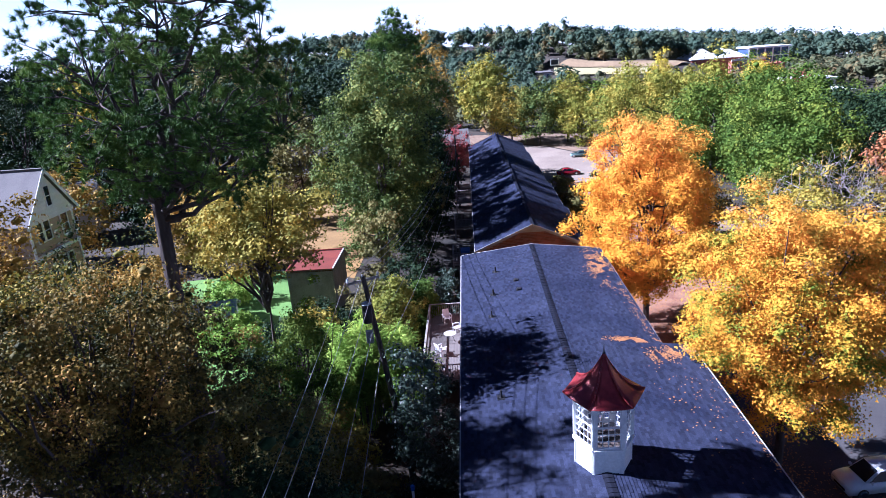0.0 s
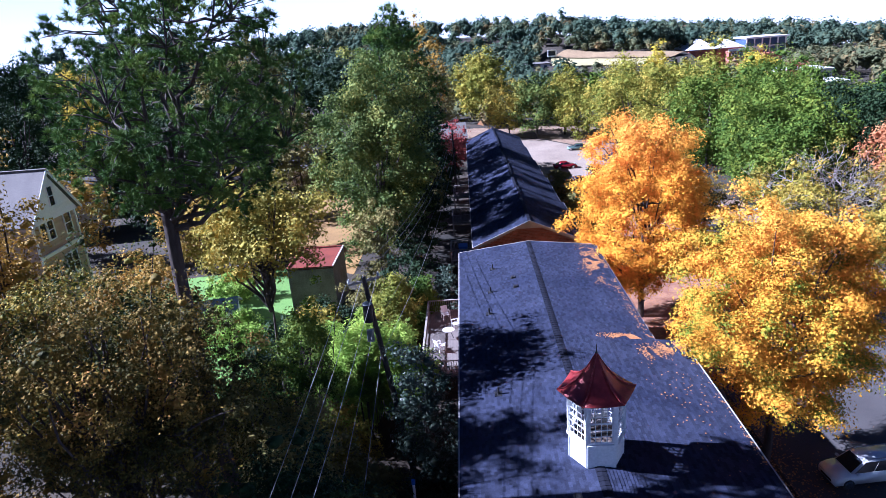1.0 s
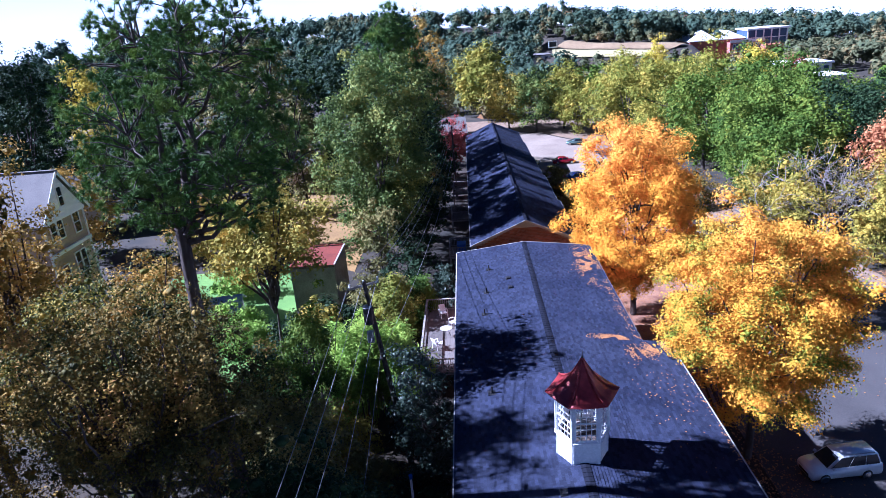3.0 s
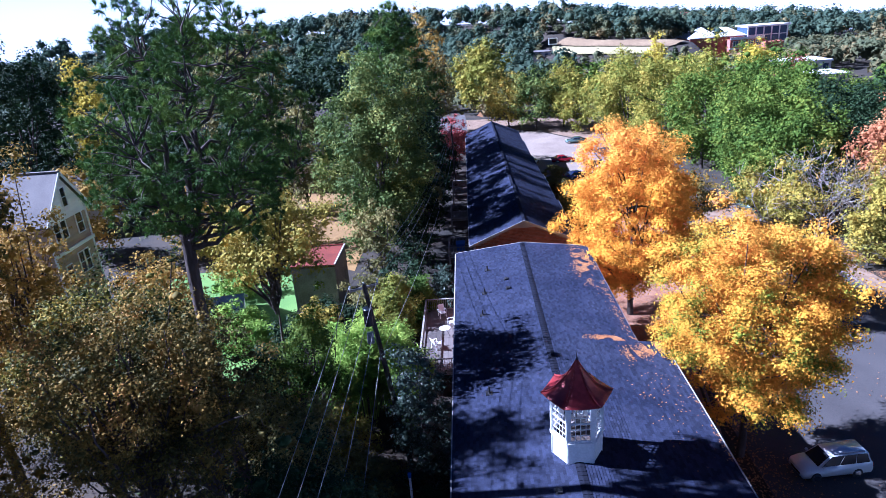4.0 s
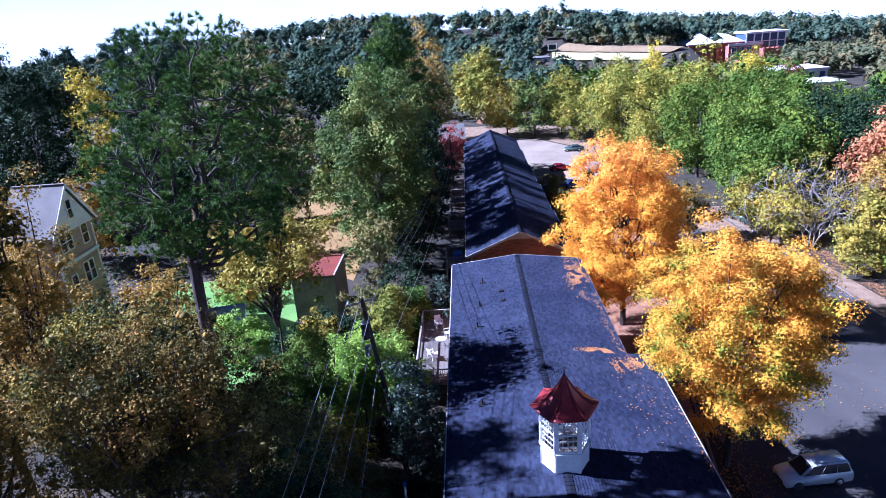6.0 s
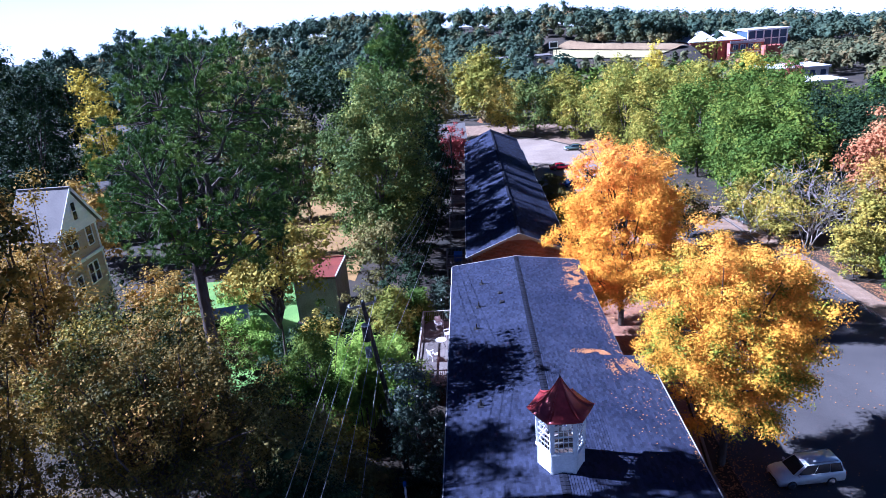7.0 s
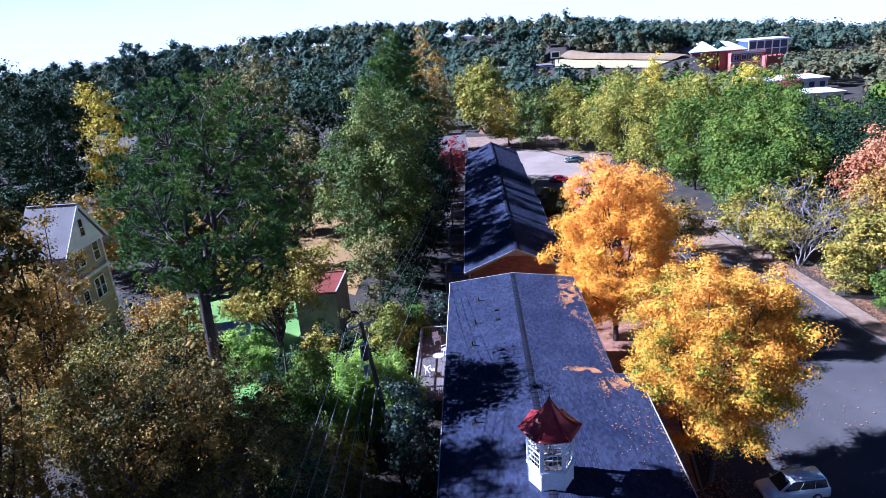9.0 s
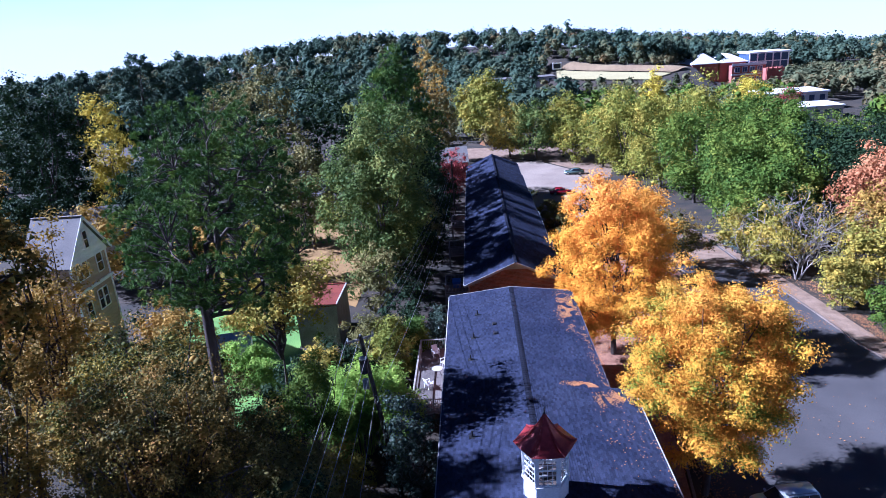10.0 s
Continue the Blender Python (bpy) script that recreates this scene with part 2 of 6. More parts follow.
# ---- mesh helpers ----
def part(name, bm, material, parent=None, label=""):
    me = bpy.data.meshes.new(name)
    bm.to_mesh(me)
    bm.free()
    me.materials.append(material)
    ob = new(name, me)
    ob.parent = parent
    return tagged(ob, label)


def from_arrays(name, verts, faces, material, parent=None, smooth=False):
    """One mesh from arrays of corners and of equal-sided faces."""
    verts, faces = np.asarray(verts, np.float32), np.asarray(faces, np.int32)
    me = bpy.data.meshes.new(name)
    k = faces.shape[1]
    me.vertices.add(len(verts))
    me.vertices.foreach_set("co", verts.ravel())
    me.loops.add(faces.size)
    me.loops.foreach_set("vertex_index", faces.ravel())
    me.polygons.add(len(faces))
    me.polygons.foreach_set("loop_start", np.arange(0, faces.size, k, dtype=np.int32))
    me.polygons.foreach_set("use_smooth", np.full(len(faces), smooth))
    me.update(calc_edges=True)
    me.materials.append(material)
    ob = new(name, me)
    ob.parent = parent
    return ob


def box(bm, x0, y0, z0, x1, y1, z1, m=None, bevel=0.0):
    r = bmesh.ops.create_cube(bm, size=1.0, matrix=Matrix.LocRotScale(((x0 + x1) / 2, (y0 + y1) / 2, (z0 + z1) / 2), None, (abs(x1 - x0), abs(y1 - y0), abs(z1 - z0))))
    vs = r["verts"]
    if bevel:
        es = list({e for v in vs for e in v.link_edges})
        b = bmesh.ops.bevel(bm, geom=es, offset=bevel, segments=1, affect="EDGES")
        vs = b["verts"]
    if m is not None:
        bmesh.ops.transform(bm, matrix=m, verts=vs)
    return vs


def beam(bm, a, b, w, h=None):
    """A rectangular bar from a to b."""
    a, b = Vector(a), Vector(b)
    d = b - a
    q = d.to_track_quat("Z", "Y")
    bmesh.ops.create_cube(bm, size=1.0, matrix=Matrix.LocRotScale((a + b) / 2, q, (w, h or w, d.length)))


def rod(bm, a, b, r0, r1=None, sides=8):
    a, b = Vector(a), Vector(b)
    d = b - a
    bmesh.ops.create_cone(bm, segments=sides, radius1=r0, radius2=r0 if r1 is None else r1, depth=d.length, cap_ends=True, matrix=Matrix.LocRotScale((a + b) / 2, d.to_track_quat("Z", "Y"), None))


def solid(bm, points, depth):
    """A flat outline given as points, thickened along the vector depth."""
    vs = [bm.verts.new(p) for p in points]
    f = bm.faces.new(vs)
    e = bmesh.ops.extrude_face_region(bm, geom=[f])
    bmesh.ops.translate(bm, vec=depth, verts=[v for v in e["geom"] if isinstance(v, bmesh.types.BMVert)])
    bmesh.ops.recalc_face_normals(bm, faces=bm.faces)


def empty(name, x, y, z, turn=0.0, **tags):
    e = new(name)
    e.matrix_world = pose(x, y, z, 0, 0, turn)
    return tagged(e, **tags)


def smoothstep(a, b, v):
    t = np.clip((np.asarray(v, float) - a) / (b - a), 0, 1)
    return t * t * (3 - 2 * t)


def field_terrace(x, y):
    """How far a point belongs to the sports field's terrace (0 to 1), and how far it lies behind the field's far side."""
    front = (x - 57) * 0.691 + (y - 418) * 0.723
    behind = (x - 66) * 0.804 + (y - 490) * 0.595
    r = x / np.maximum(y, 1.0)
    return smoothstep(-22, -3, front) * (1 - smoothstep(50, 100, behind)) * smoothstep(0.105, 0.13, r) * (1 - smoothstep(0.34, 0.37, r)), behind


def ground_z(x, y):
    """The lie of the land: level round the flats, falling to the far car park, a valley, then wooded hills."""
    x, y = np.asarray(x, float), np.asarray(y, float)
    z = -4.2 * smoothstep(55, 135, y) - 7.0 * smoothstep(170, 400, y)
    z = z + 1.4 * smoothstep(-1.5, -9, x) * (1 - smoothstep(60, 140, y)) + 5.0 * smoothstep(-20, -120, x) * smoothstep(60, 160, y)
    z = z - 9.0 * smoothstep(230, 360, x) * smoothstep(400, 480, y)
    z = z - 6.0 * np.exp(-((x - 200) / 50.0) ** 4 - ((y - 430) / 50.0) ** 4)
    hill = 23 * smoothstep(470, 600, y) * np.exp(-((x + 40) / 220.0) ** 2)
    z = z - 0.062 * np.maximum(0, np.hypot(x, y) - 720)
    terrace, behind = field_terrace(x, y)
    z = z + hill + terrace * (6.0 + 2.6 * smoothstep(2, 15, behind))
    return z + 0.15 * np.sin(x * 0.21 + 1.3) * np.sin(y * 0.17) * smoothstep(20, 60, np.abs(x) + np.maximum(0, y - 100))


def sky_backdrop():
    """Pale horizon haze, painted on a glowing ring far beyond the hills."""
    n, R = 96, 2900.0
    zs = (-260.0, -60.0, 60.0, 180.0, 340.0)
    a = np.arange(n) * 2 * np.pi / n
    V = np.concatenate([np.column_stack([R * np.cos(a), R * np.sin(a), np.full(n, z)]) for z in zs])
    F = [(r * n + k, r * n + (k + 1) % n, (r + 1) * n + (k + 1) % n, (r + 1) * n + k) for r in range(len(zs) - 1) for k in range(n)]
    m, nt, bs = nodes_of("painted_horizon_haze")
    tc = nt.nodes.new("ShaderNodeTexCoord")
    sp = nt.nodes.new("ShaderNodeSeparateXYZ")
    nt.links.new(tc.outputs["Object"], sp.inputs[0])
    mr = nt.nodes.new("ShaderNodeMapRange")
    mr.inputs["From Min"].default_value, mr.inputs["From Max"].default_value = -100.0, 420.0
    nt.links.new(sp.outputs["Z"], mr.inputs["Value"])
    nz = noise_node(nt, 0.0012, 4.0, stretch=(1, 1, 4))
    mx = nt.nodes.new("ShaderNodeMath")
    mx.operation = "MULTIPLY_ADD"
    mx.inputs[1].default_value = 0.35
    nt.links.new(nz.outputs["Fac"], mx.inputs[0])
    nt.links.new(mr.outputs["Result"], mx.inputs[2])
    r = ramp_node(nt, mx.outputs[0], ((0.15, (1.0, 0.90, 0.74)), (0.6, (0.92, 0.90, 0.78)), (1.0, (0.70, 0.84, 0.80))))
    em = nt.nodes.new("ShaderNodeEmission")
    em.inputs["Strength"].default_value = 0.36
    nt.links.new(r.outputs["Color"], em.inputs["Color"])
    nt.links.new(em.outputs[0], nt.nodes["Material Output"].inputs["Surface"])
    ob = from_arrays("backdrop", V, np.array(F), m)
    tagged(ob, "glowing backdrop painted as pale hazy sky low over the horizon", "sky", kind="structure")


sky_backdrop()


# ---- plants ----
def tube_arrays(paths, sides=6):
    """Tapered tubes round polylines [(points, radii)]."""
    V, F, base = [], [], 0
    ang = np.arange(sides) * 2 * np.pi / sides
    for pts, rad in paths:
        pts = np.asarray(pts, float)
        d = np.gradient(pts, axis=0)
        d /= np.linalg.norm(d, axis=1, keepdims=True) + 1e-9
        ref = np.where(np.abs(d[:, 2:3]) > 0.9, [[1.0, 0, 0]], [[0, 0, 1.0]])
        u = np.cross(d, ref)
        u /= np.linalg.norm(u, axis=1, keepdims=True) + 1e-9
        v = np.cross(d, u)
        ring = pts[:, None] + np.asarray(rad)[:, None, None] * (np.cos(ang)[None, :, None] * u[:, None] + np.sin(ang)[None, :, None] * v[:, None])
        V.append(ring.reshape(-1, 3))
        n = len(pts)
        i = np.arange(n - 1)[:, None] * sides
        k = np.arange(sides)[None]
        k2 = (k + 1) % sides
        F.append(np.stack([base + i + k, base + i + k2, base + i + sides + k2, base + i + sides + k], -1).reshape(-1, 4))
        base += n * sides
    return np.concatenate(V), np.concatenate(F)


RHOMB_V = np.array([(x, y, z) for x in (-1, 1) for y in (-1, 1) for z in (-1, 1)] + [(-2, 0, 0), (2, 0, 0), (0, -2, 0), (0, 2, 0), (0, 0, -2), (0, 0, 2)], float) / 1.8
# axis tips: 8 -x, 9 +x, 10 -y, 11 +y, 12 -z, 13 +z
RHOMB_F = np.array([(0, 8, 1, 10), (0, 10, 4, 12), (0, 12, 2, 8), (1, 8, 3, 13), (1, 13, 5, 10), (2, 11, 3, 8), (2, 12, 6, 11), (3, 11, 7, 13), (4, 10, 5, 9), (4, 9, 6, 12), (5, 13, 7, 9), (6, 9, 7, 11)])


def core_arrays(rng, centres, radii, k=0.5, flat=0.8):
    """A solid core added in each clump to block light: a small uneven twelve-faced lump behind the leaves."""
    n = len(centres)
    s = (np.asarray(radii) * k)[:, None, None]
    v = RHOMB_V[None] * (0.7 + 0.6 * rng.random((n, 14, 1))) * s * np.array([1, 1, flat]) + centres[:, None]
    f = RHOMB_F[None] + np.arange(n)[:, None, None] * 14
    f = f.reshape(-1, 4)
    return v.reshape(-1, 3), np.concatenate([f[:, :3], f[:, [0, 2, 3]]])


def leaf_arrays(rng, centres, radii, per, size, flat=0.75, up=0.35, loose=0.48, lift=0.35):
    """Leaves spread over the outer part of clumps, each a pointed blade with a tilt of its own."""
    per, size = int(per * 1.3), size * 0.86
    n = len(centres) * per
    c = np.repeat(centres, per, 0)
    r = np.repeat(radii, per)[:, None]
    d = rng.normal(size=(n, 3))
    d[:, 2] += up
    d /= np.linalg.norm(d, axis=1, keepdims=True)
    p = c + d * r * (0.4 + 0.85 * rng.random((n, 1)) ** 0.86) * np.array([1, 1, flat])
    nrm = d * 0.86 + rng.normal(size=(n, 3)) * loose + [0, 0, lift]
    nrm /= np.linalg.norm(nrm, axis=1, keepdims=True)
    t = np.cross(nrm, rng.normal(size=(n, 3)))
    t /= np.linalg.norm(t, axis=1, keepdims=True)
    b = np.cross(nrm, t)
    s = size * (0.65 + 0.7 * rng.random((n, 1)))
    blade = np.stack([p + t * s * 0.65, p - t * s * 0.45 + b * s * 0.48, p - t * s * 0.45 - b * s * 0.48], 1)
    return blade.reshape(-1, 3), np.arange(n * 3).reshape(-1, 3)


def crown_clumps(rng, n, rx, rz, zc, lobes=0.28, shape="round", inner=0.5):
    """Clump centres through a crown: dense near an uneven outline, with gaps."""
    d = rng.normal(size=(n, 3))
    d /= np.linalg.norm(d, axis=1, keepdims=True)
    off = rng.random(3) * 50
    env = np.array([1 + lobes * 1.8 * noise.noise(Vector(v * 1.9 + off)) + lobes * noise.noise(Vector(v * 4.2 + off)) for v in d])
    r = env * (inner + (1 - inner) * rng.random(n) ** 0.45)
    p = d * r[:, None]
    if shape == "cone":
        k = np.clip(0.95 - 0.55 * p[:, 2], 0.25, 1.4)
        p[:, :2] *= k[:, None]
    if shape == "dome":
        p[:, 2] = np.where(p[:, 2] < 0, p[:, 2] * 0.55, p[:, 2])
    return p * [rx, rx, rz] + [0, 0, zc]


def limb_paths(rng, trunk_top, targets, r0, zs, lean=0.0, rough=0.12, rise=None):
    """Limbs that leave the trunk at heights zs and bend to the clumps given."""
    out = []
    for tg, z in zip(targets, zs):
        s = np.array([lean * (z / trunk_top) ** 2, 0, z])
        mid = s * 0.5 + tg * 0.5 + np.array([0, 0, -0.12 * np.linalg.norm(tg - s)]) + rng.normal(size=3) * 0.25
        if rise is not None:
            mid = s + (tg - s) * [0.62, 0.62, rise]
        ts = np.linspace(0, 1, 6)[:, None]
        pts = (1 - ts) ** 2 * s + 2 * ts * (1 - ts) * mid + ts ** 2 * tg
        pts[1:-1] += rng.normal(size=(4, 3)) * rough
        out.append((pts, np.linspace(r0, r0 * 0.18, 6)))
    return out


def broad_tree(name, x, y, top, width, leaf, seed, label, base=None, low=0.25, clumps=90, per=90, size=0.3, clump=0.17, bark=BARK, shape="round", lobes=0.28, category="tree", limbs=14, inner=0.5, group="", flat=0.75, core=0.5, lift=0.35):
    """A broad-leaved tree: trunk with limbs, crown of leaf clumps. top: height of its tip over the world's zero; low: where the crown begins."""
    rng = np.random.default_rng(seed)
    gz = float(ground_z(x, y)) if base is None else base
    h = top - gz
    e = empty(name, x, y, gz, label=label, category=category, group=group)
    zc, rz = h * (low + 1) / 2, h * (1 - low) / 2
    rx = width / 2
    c = crown_clumps(rng, clumps, rx * 0.9, rz * 0.92, zc, lobes, shape, inner)
    rad = clump * min(rx, rz) * 2 * (0.6 + 0.6 * rng.random(clumps))
    pick = rng.choice(clumps, min(limbs, clumps), replace=False)
    tr = max(0.08, 0.011 * h + 0.012 * rx)
    tz = np.linspace(-0.3, h * 0.55, 7)
    wob = np.cumsum(rng.normal(size=(7, 2)) * 0.1, 0)
    paths = [(np.column_stack([wob * [0.5, 0.5], tz]), np.linspace(tr * 1.15, tr * 0.2, 7))]
    paths += limb_paths(rng, h, c[pick], tr * 0.42, h * (low * 0.8 + (0.75 - low * 0.8) * rng.random(len(pick)) * 0.8))
    V, F = tube_arrays(paths)
    from_arrays("trunk", V, F, bark, e, True)
    V, F = leaf_arrays(rng, c, rad, per, size, flat, lift=lift)
    if core:
        V2, F2 = core_arrays(rng, c, rad, core, flat)
        V, F = np.concatenate([V, V2]), np.concatenate([F, F2 + len(V)])
    from_arrays("crown", V, F, leaf, e, True)
    return e


def bend(rng, a, b, lift, rough, n=6):
    """A crooked branch line from a to b that bows by lift along z."""
    ts = np.linspace(0, 1, n)[:, None]
    pts = a + (b - a) * ts + np.array([0, 0, 1.0]) * lift * 4 * ts * (1 - ts)
    pts[1:-1] += rng.normal(size=(n - 2, 3)) * rough
    return pts


def pine_tree(name, x, y, top, seed, label, fork, off, rx, up, down, puffs=420, tufts=6, needles=34, length=0.34, thin=0.02, puff=0.55, leaders=5, girth=0.3, taper=0.0, leaf=NEEDLE, bark=BARK):
    """A loblolly pine: a bare trunk up to the fork, crooked leaders and limbs, twigs to brushes of needles.
    fork: height of the lowest limbs over the ground; off: the crown's lean in x; rx, up, down: its half width, and its reach over and under its middle."""
    rng = np.random.default_rng(seed)
    gz = float(ground_z(x, y))
    h = top - gz
    e = empty(name, x, y, gz, label=label, category="tree")
    mid = np.array([off, 0, h - up])
    tz = np.linspace(-0.3, fork, 8)
    trunk = np.column_stack([0.12 * np.sin(tz * 0.35), 0.1 * np.sin(tz * 0.27), tz])
    paths = [(trunk, np.linspace(girth * 1.2, girth * 0.8, 8))]
    d = rng.normal(size=(puffs, 3))
    d /= np.linalg.norm(d, axis=1, keepdims=True)
    o = rng.random(3) * 40
    env = np.array([1 + 0.2 * noise.noise(Vector(v * 2.1 + o)) + 0.12 * noise.noise(Vector(v * 5.0 + o)) for v in d])
    c = d * (env * (0.38 + 0.62 * rng.random(puffs) ** 0.6))[:, None]
    low = (c[:, 2] < 0.1) & (np.hypot(c[:, 0], c[:, 1]) < 0.6)
    c[low, :2] *= (0.6 / (np.hypot(c[low, 0], c[low, 1]) + 0.05))[:, None]
    if taper:
        c[:, :2] *= np.clip(1.0 - taper * c[:, 2], 0.2, 1.5)[:, None]
    c = mid + c * [rx, rx, 1.0] * np.column_stack([np.ones(puffs), np.ones(puffs), np.where(c[:, 2] > 0, up * 0.95, down)])
    # leaders rise from the fork, limbs spread from them
    joints = []
    for k in range(leaders):
        a = 6.28 * k / leaders + rng.random()
        s0 = np.array([*trunk[-1][:2], fork - 0.35 * k])
        tip = mid + [0.4 * rx * np.cos(a), 0.4 * rx * np.sin(a), up * (0.35 + 0.35 * rng.random())]
        q = bend(rng, s0, tip, -0.05 * h * rng.random(), 0.18, 9)
        paths.append((q, np.linspace(girth * 0.58, 0.02, 9)))
        joints += [q[m] for m in range(2, 9)]
    for k in range(leaders * 4):
        a = 6.28 * k / (leaders * 4) * 2.618 + rng.random() * 0.5
        s0 = joints[rng.integers(len(joints))] if k % 3 else np.array([*trunk[-1][:2], fork - 0.9 * rng.random()])
        reach = rx * (0.6 + 0.3 * rng.random())
        tip = np.array([mid[0] + reach * np.cos(a), reach * np.sin(a), s0[2] + (0.28 + 0.35 * rng.random()) * reach])
        out = (tip - mid) / [rx, rx, up if tip[2] > mid[2] else down]
        tip = mid + (tip - mid) * min(1.0, 0.82 / np.linalg.norm(out))
        q = bend(rng, s0, tip, -0.06 * reach, 0.14, 8)
        paths.append((q, np.linspace(max(0.05, girth * 0.36 * (1 - (s0[2] - fork) / (h - fork))), 0.02, 8)))
        joints += [q[m] for m in range(2, 8)]
    J = np.array(joints)
    for t in c:
        n = np.argmin(((J - t) ** 2).sum(1) + 4.0 * np.clip(J[:, 2] - t[2], 0, None))
        paths.append((bend(rng, J[n], t, 0.1, 0.06, 4), np.linspace(0.03, 0.01, 4)))
    V, F = tube_arrays(paths, 5)
    from_arrays("trunk", V, F, bark, e, True)
    n = puffs * tufts
    pr = np.repeat(puff * (0.65 + 0.7 * rng.random(puffs)), tufts)[:, None]
    w = rng.normal(size=(n, 3)) + [0, 0, 0.7]
    w /= np.linalg.norm(w, axis=1, keepdims=True)
    q = np.repeat(c, tufts, 0) + w * pr * (0.3 + 0.7 * rng.random((n, 1))) * [1, 1, 0.7]
    q, w = np.repeat(q, needles, 0), np.repeat(w, needles, 0)
    n *= needles
    w = w * 0.75 + rng.normal(size=(n, 3)) * 0.55 + [0, 0, 0.15]
    w /= np.linalg.norm(w, axis=1, keepdims=True)
    s = np.cross(w, rng.normal(size=(n, 3)))
    s /= np.linalg.norm(s, axis=1, keepdims=True)
    ln = length * (0.7 + 0.6 * rng.random((n, 1)))
    V = np.stack([q - s * thin, q + s * thin, q + w * ln], 1).reshape(-1, 3)
    from_arrays("crown", V, np.arange(n * 3).reshape(-1, 3), leaf, e)
    return e


# ---- land ----
def warp(a, b, n, k):
    t = np.linspace(-1, 1, n)
    return (a + b) / 2 + (b - a) / 2 * np.sinh(k * t) / np.sinh(k)


def land():
    gx, gy = warp(-2600, 2640, 150, 4.4), np.concatenate([np.linspace(-2500, 0, 26)[:-1], np.geomspace(10, 2900, 150) - 10])
    X, Y = np.meshgrid(gx, gy)
    Z = ground_z(X, Y)
    n, m = X.shape
    i = np.arange(n - 1)[:, None] * m + np.arange(m - 1)[None]
    F = np.stack([i, i + 1, i + m + 1, i + m], -1).reshape(-1, 4)
    ob = from_arrays("ground", np.stack([X, Y, Z], -1).reshape(-1, 3), F, GROUND, None, True)
    tagged(ob, "brown leaf-strewn earth falling gently to a wooded valley", "ground", kind="structure")


def sheet(name, outline, material, lift, label, category, kind="structure", step=2.0):
    """A surface laid on the land inside a closed outline of plan points."""
    bm = bmesh.new()
    f = bm.faces.new([bm.verts.new((x, y, 0)) for x, y in outline])
    xs, ys = [p[0] for p in outline], [p[1] for p in outline]
    for a0, a1, nx, ny in ((min(xs), max(xs), 1, 0), (min(ys), max(ys), 0, 1)):
        c = a0 + step
        while c < a1:
            bmesh.ops.bisect_plane(bm, geom=bm.verts[:] + bm.edges[:] + bm.faces[:], plane_co=(c * nx, c * ny, 0), plane_no=(nx, ny, 0))
            c += step
    for v in bm.verts:
        v.co.z = float(ground_z(v.co.x, v.co.y)) + lift
    bmesh.ops.recalc_face_normals(bm, faces=bm.faces)
    if sum(f.normal.z for f in bm.faces) < 0:
        bmesh.ops.reverse_faces(bm, faces=bm.faces)
    return tagged(part(name, bm, material), label, category, kind=kind)


land()
sheet("lawn", [(-32, 40), (-14, 38), (-11.5, 50), (-16.6, 52), (-16.6, 58), (-20, 66), (-33, 64)], LAWN, 0.03, "bright green mown back lawn in patchy sun", "lawn")
sheet("back_yard", [(-31, 84), (-24, 70), (-19, 67), (-12.5, 62), (-12.8, 82), (-14, 100), (-22, 116), (-34, 116)], DRY_LAWN, 0.03, "dry tan back yard strewn with leaves", "yard")
sheet("parking_lot", [(15.5, -30), (60, -30), (52, 10), (43, 32), (38.8, 43), (37.2, 50), (36.7, 57.6), (36.2, 65.5), (35.8, 72), (35.9, 80), (36.0, 90), (34.8, 103), (33.0, 110), (25.5, 110), (26.4, 95), (27.2, 84), (27.8, 75), (28, 66), (27, 58), (24.5, 52), (21, 46), (17, 40)], ASPHALT, 0.02, "worn grey asphalt drive and parking bays", "parking lot")
sheet("far_car_park", [(12.5, 98), (25.2, 98), (25.2, 110.4), (33.4, 110.4), (32.4, 120), (30.2, 129), (27.6, 138), (25.6, 152), (20, 163), (9, 172), (7.5, 140), (12.5, 134)], CONCRETE, 0.03, "pale sunlit car park beside the flats", "parking lot")
sheet("leaf_strip", [(39.2, 43), (41.6, 44), (39.6, 51), (39.0, 58), (38.4, 65), (38.0, 72), (38.4, 80), (38.6, 90), (36.2, 90), (36.1, 80), (36.0, 72), (36.4, 65.5), (36.9, 57.6), (37.4, 50)], TAN_LITTER, 0.05, "orange leaf litter along the kerb", "leaf litter")
sheet("leaf_bed", [(10.4, 30), (15.2, 30), (16.6, 40), (20.6, 46.2), (24, 52.2), (26.5, 58.2), (27.4, 64), (27.2, 75), (26.6, 84), (25.8, 95), (22, 95), (12, 62)], LITTER, 0.03, "red-brown fallen leaves under the maples", "leaf litter")
sheet("drive_litter", [(30.5, 74), (35.6, 72.5), (35.7, 90), (34.6, 102.5), (32.8, 109.6), (28, 109.6), (29.5, 95), (31, 84)], TAN_LITTER, 0.045, "brown fallen leaves spread over the drive", "leaf litter")
sheet("verge_litter", [(9.4, 172.6), (20.4, 163.6), (26, 152.6), (28, 138.6), (33, 142), (40, 165), (30, 188), (-4, 190), (-4, 174)], TAN_LITTER, 0.05, "tan fallen leaves under the trees by the car park", "leaf litter", step=4)
sheet("sports_field", [(57, 418), (103, 374), (126, 409), (66, 490)], FIELD, 0.7, "bleached straw-coloured sports field", "field", step=8)
sheet("field_bank", [(66.8, 491), (126.8, 409.6), (140, 419), (80, 500)], DRY_BANK, 1.2, "tan dry grass bank behind the sports field", "bank", step=4)


# ---- the near block of flats ----
RIDGE_X, RIDGE_Z, EAVE_Z, EAVE_L, EAVE_R, FAR_Y, NEAR_Y = 4.7, 8.12, 7.45, -0.98, 10.2, 49.5, 6.0


